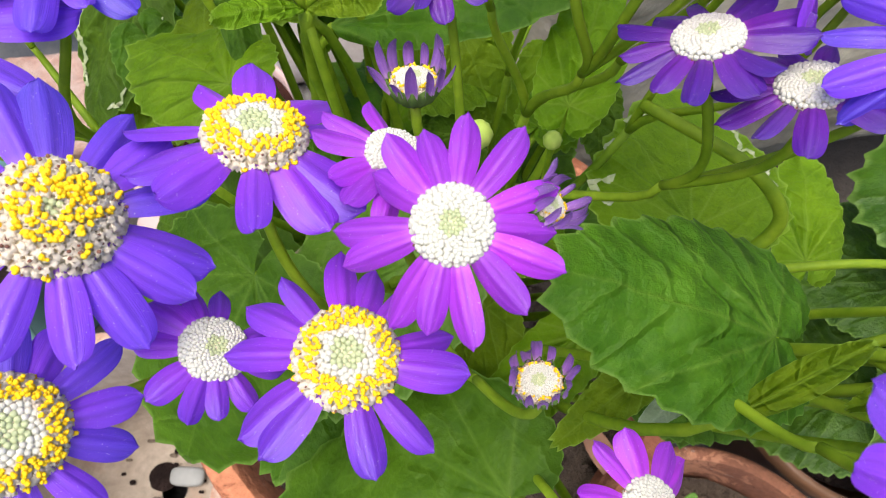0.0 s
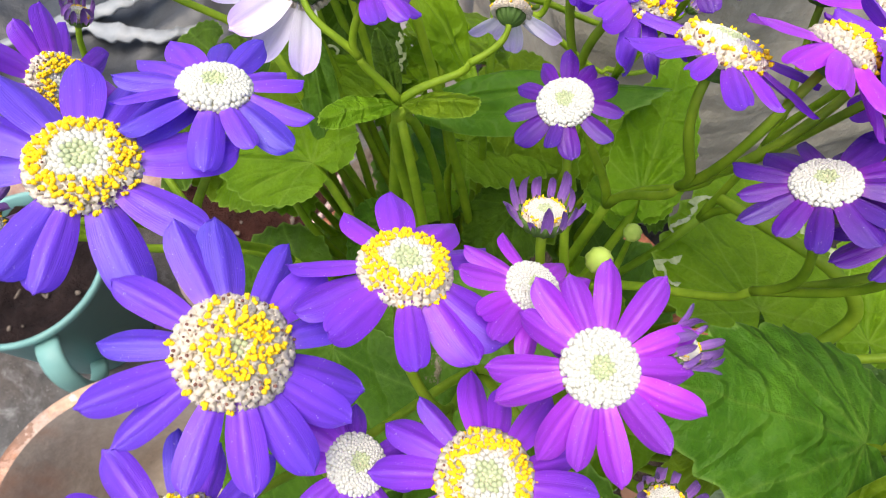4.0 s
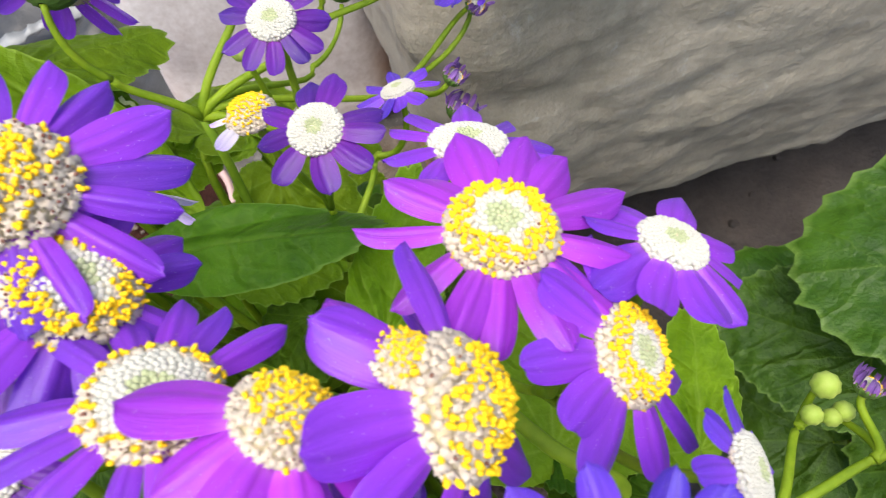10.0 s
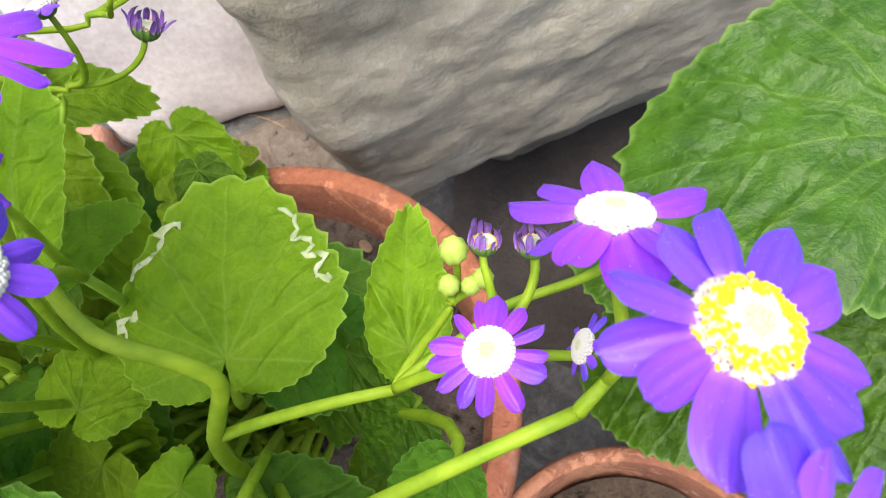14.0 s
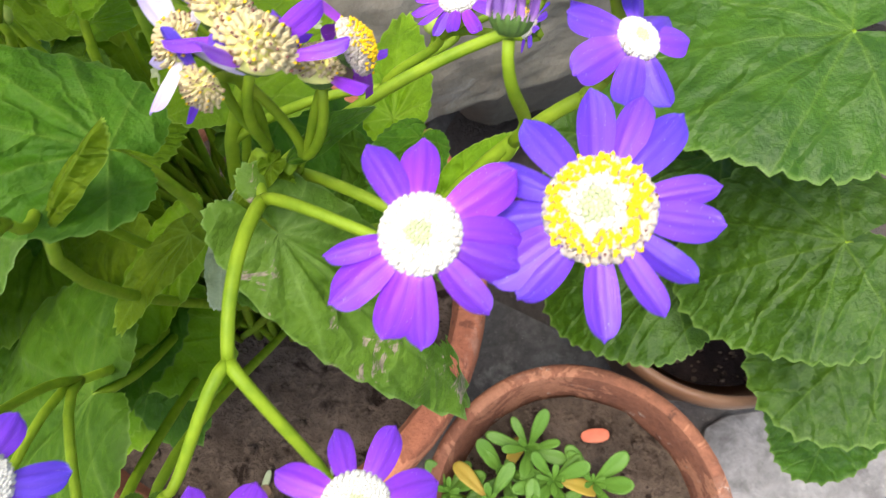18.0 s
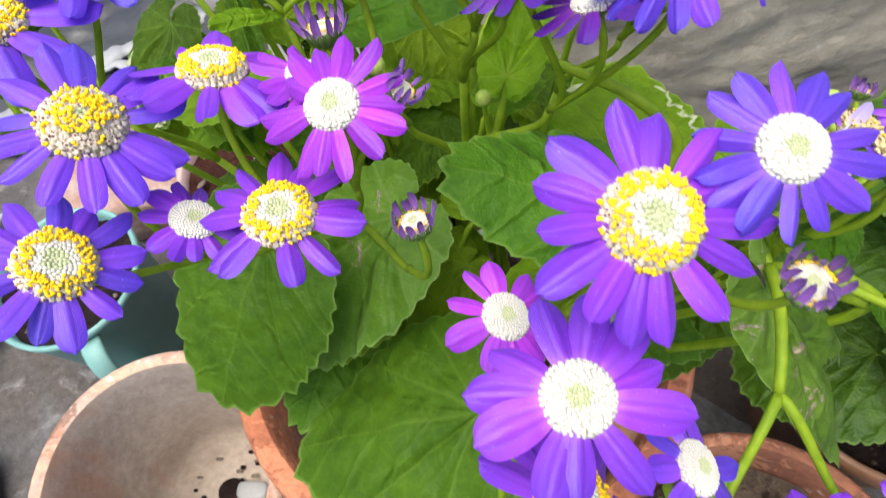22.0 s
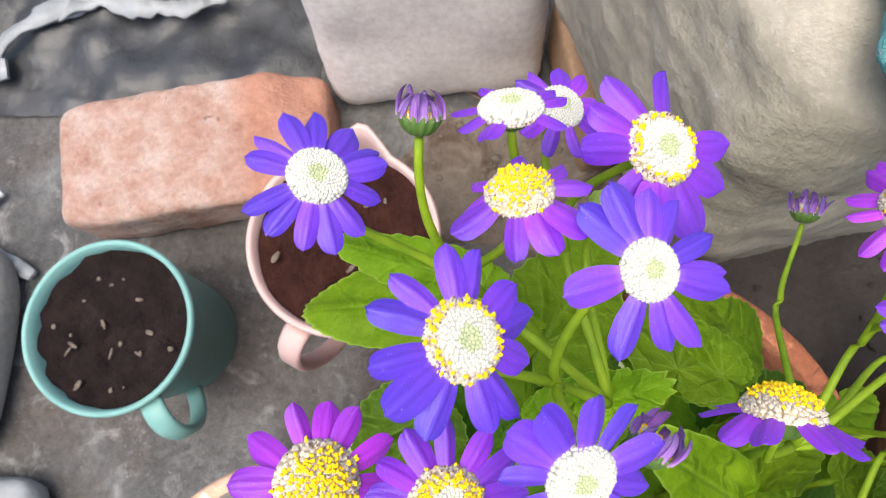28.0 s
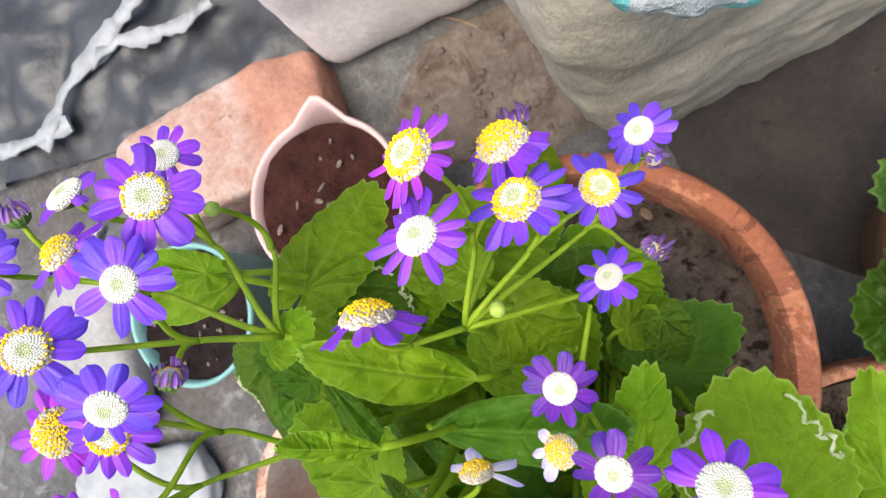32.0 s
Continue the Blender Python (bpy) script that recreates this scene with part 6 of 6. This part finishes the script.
leaf("leaf", "main", (-0.0226, 0.0169, 0.4750), (0.0378, 0.0116, 0.5000), 0.25)
leaf("leaf", "main", (-0.0839, 0.0314, 0.4500), (-0.0620, 0.0079, 0.4300), 0.8)
leaf("leaf", "main", (-0.0605, 0.0564, 0.4500), (-0.0915, 0.0531, 0.4400), 0.9)
leaf("light", "main", (-0.0716, 0.0799, 0.5050), (-0.1055, 0.0905, 0.5100), 0.42)
leaf("mined2", "mined", (-0.0496, 0.0704, 0.4600), (-0.0315, 0.0444, 0.4400), 0.8)
leaf("light", "main", (-0.0049, 0.0290, 0.4700), (-0.0306, 0.0439, 0.5200), 0.25)
leaf("light", "main", (-0.0563, 0.0703, 0.4750), (-0.0329, 0.1067, 0.4500), 0.72)
leaf("light", "main", (-0.0592, 0.0490, 0.4550), (-0.0228, 0.0761, 0.4400), 0.95)
leaf("light", "main", (-0.0046, 0.0627, 0.4500), (-0.0335, 0.0825, 0.4400), 0.7)
leaf("light", "main", (-0.0696, 0.0791, 0.4900), (-0.1167, 0.0767, 0.4900), 0.36)
leaf("light", "main", (0.0055, 0.0482, 0.4500), (0.0244, 0.0202, 0.4300), 0.9)
leaf("light", "main", (0.0078, 0.0433, 0.4300), (0.0215, 0.0072, 0.4100), 1.0)
leaf("mined2", "mined", (-0.0900, 0.0484, 0.4550), (-0.1126, 0.0100, 0.4300), 0.75)
leaf("leaf", "main", (-0.0536, 0.0410, 0.4800), (-0.0425, 0.0021, 0.4700), 0.2)
leaf("leaf", "main", (0.0209, 0.0474, 0.4000), (0.0616, 0.0193, 0.3700), 0.9)
leaf("light", "main", (-0.0581, 0.0217, 0.4500), (-0.0962, 0.0166, 0.4300), 1.0)
leaf("leaf", "main", (-0.0312, -0.0006, 0.4400), (-0.0441, -0.0169, 0.4200), 0.9)
leaf("light", "main", (-0.0786, 0.0226, 0.4400), (-0.0576, 0.0137, 0.4200), 0.9)
leaf("leaf", "main", (0.0726, -0.0175, 0.4300), (0.1015, -0.0240, 0.4100), 1.1)
leaf("light", "main", (-0.0968, 0.0362, 0.4300), (-0.0820, 0.0128, 0.4200), 1.1)
leaf("leaf", "main", (-0.0847, 0.0372, 0.4300), (-0.1089, 0.0239, 0.4100), 1.0)
leaf("leaf", "main", (0.0536, 0.0333, 0.4300), (0.0576, 0.0117, 0.4200), 0.8)
leaf("light", "main", (0.0415, 0.0534, 0.4200), (0.0497, 0.0265, 0.4000), 0.9)
leaf("light", "main", (-0.0075, 0.0308, 0.4400), (0.0263, 0.0375, 0.4300), 1.0)
leaf("light", "main", (0.0408, 0.0315, 0.4200), (0.0632, 0.0345, 0.4100), 0.9)
leaf("light", "main", (0.0324, -0.0021, 0.4600), (0.0482, 0.0171, 0.4550), 0.8)
leaf("light", "main", (-0.0404, 0.0543, 0.4400), (-0.0145, 0.0660, 0.4400), 0.8)
leaf("light", "main", (-0.0609, 0.0084, 0.4500), (-0.0684, 0.0494, 0.4600), 0.7)
leaf("light", "main", (-0.0165, 0.0648, 0.4500), (-0.0023, 0.0989, 0.4300), 0.9)
leaf("light", "main", (-0.0012, 0.0697, 0.4300), (0.0304, 0.0848, 0.4100), 0.8)
leaf("light", "main", (-0.0305, 0.0663, 0.4400), (-0.0423, 0.0445, 0.4300), 0.9)

JOINS = {"south": NODES["south_east"], "south_east": NODES["faded"], "east": NODES["faded"], "elbow": NODES["faded"], "east_low": NODES["elbow"], "east_small": (0.0703, -0.0436, 0.4600)}
# main branches from the soil to each flower cluster
for k, key in enumerate(NODES):
    nd = Vector(NODES[key])
    a = 2 * math.pi * k / len(NODES)
    root = BASE + Vector((0.018 * math.cos(a), 0.018 * math.sin(a), -0.004))
    if key in JOINS:
        root = Vector(JOINS[key])
        pts = bend(root, root.lerp(nd, 0.3) + Vector((0, 0, 0.006)), root.lerp(nd, 0.7) + Vector((0, 0, 0.006)), nd, 14)
        part("stem", tube([p - BASE for p in pts], [0.0012 - 0.0002 * i / 14 for i in range(15)], 9), M_STEM, plant)
        continue
    thick = 0.0
    if key in THROUGH:
        way = Vector(THROUGH[key])
        pts = bend(root, root.lerp(way, 0.4), way - (nd - way) * 0.4, way, 7)[:-1] + bend(way, way + (nd - way) * 0.3, way + (nd - way) * 0.7, nd, 7)
        thick = 0.0007
    else:
        pts = bend(root, root + Vector((0, 0, 0.10)), nd - Vector((nd.x * 0.25, nd.y * 0.25, 0.07)), nd, 14)
    part("stem", tube([p - BASE for p in pts], [0.0020 + thick - 0.0009 * i / 14 for i in range(15)], 9), M_STEM_DARK if k % 3 == 0 else M_STEM, plant)

for key, (owner, at) in TWIGS.items():
    a, b = Vector(NODES[owner]), Vector(at)
    d = (b - a).length
    pts = bend(a, a + Vector((0, 0, 0.25 * d)) + (b - a) * 0.2, b - Vector((0, 0, 0.25 * d)), b, 8)
    part("branch", tube([p - BASE for p in pts], [0.0011 - 0.0003 * i / 8 for i in range(9)], 8), M_STEM, plant)

# lower leaves that fill the bush
fill = random.Random(5)
for k in range(16):
    a, q = fill.uniform(2.6, 5.0), fill.uniform(0.01, 0.06)
    h = fill.uniform(0.33, 0.41)
    hub = (q * math.cos(a), q * math.sin(a), h)
    s = fill.uniform(0.035, 0.055)
    b = a + fill.uniform(-0.7, 0.7)
    leaf("light" if fill.random() < 0.7 else "leaf", "main", hub, (hub[0] + s * math.cos(b), hub[1] + s * math.sin(b), h - fill.uniform(0.0, 0.02)), fill.uniform(0.75, 1.1))
for k in range(15):
    a, q = fill.uniform(0.3, 5.0), 0.05 * math.sqrt(fill.random())
    h = fill.uniform(0.36, 0.415)
    hub = (0.005 + q * math.cos(a), -0.005 + q * math.sin(a), h)
    s, b = fill.uniform(0.036, 0.054), a + fill.uniform(-0.9, 0.9)
    leaf("light" if fill.random() < 0.8 else "leaf", "main", hub, (hub[0] + s * math.cos(b), hub[1] + s * math.sin(b), h + fill.uniform(-0.016, 0.004)), fill.uniform(0.75, 1.1))
# small weed at the rim of the pot
weed = thing("small_weed", -0.008, 0.108, 0.236, "small pale green weed at the edge of the pot", "weed")
wr = random.Random(3)
for k in range(9):
    lx, ly, lz = wr.uniform(-0.018, 0.022), wr.uniform(0.0, 0.024), wr.uniform(0.04, 0.066)
    a, size = wr.uniform(0, 6.28), wr.uniform(0.011, 0.018)
    blade = part("leaf", leaf_bmesh(size, 1.1, 300 + k, teeth=12), M_LEAF_LIGHT, weed)
    blade.matrix_local = Matrix.Translation((lx, ly, lz)) @ Matrix.Rotation(a, 4, "Z") @ Matrix.Rotation(wr.uniform(-0.2, 0.4), 4, "Y")
    part("stalk", tube(bend((0, 0, 0), (lx * 0.2, ly * 0.2, lz * 0.4), (lx * 0.7, ly * 0.7, lz * 0.7), (lx, ly, lz), 6), [0.0008] * 7, 6), M_STEM, weed)

# the thick arched stem that carries the side of the crown, and the shoot that leaves it
knots = [(0.020, -0.030, 0.24), (0.046, -0.046, 0.34), (0.064, -0.0475, 0.435), (0.0705, -0.0440, 0.460), (0.0765, -0.0405, 0.4715), (0.0800, -0.0372, 0.4790), (0.0765, -0.0345, 0.4860), (0.0671, -0.0299, 0.4928), (0.0515, -0.0135, 0.4865)]
way = []
for k in range(len(knots) - 1):
    p0, p1, p2, p3 = [Vector(knots[min(max(q, 0), len(knots) - 1)]) for q in (k - 1, k, k + 1, k + 2)]
    way += bend(p1, p1 + (p2 - p0) * min(1, (p2 - p1).length / (p2 - p0).length * 2) / 6, p2 - (p3 - p1) * min(1, (p2 - p1).length / (p3 - p1).length * 2) / 6, p2, 5)[:-1]
way.append(Vector(knots[-1]))
part("stem", tube([p - BASE for p in way], [0.0019 - 0.0006 * i / len(way) for i in range(len(way))], 10), M_STEM, plant)
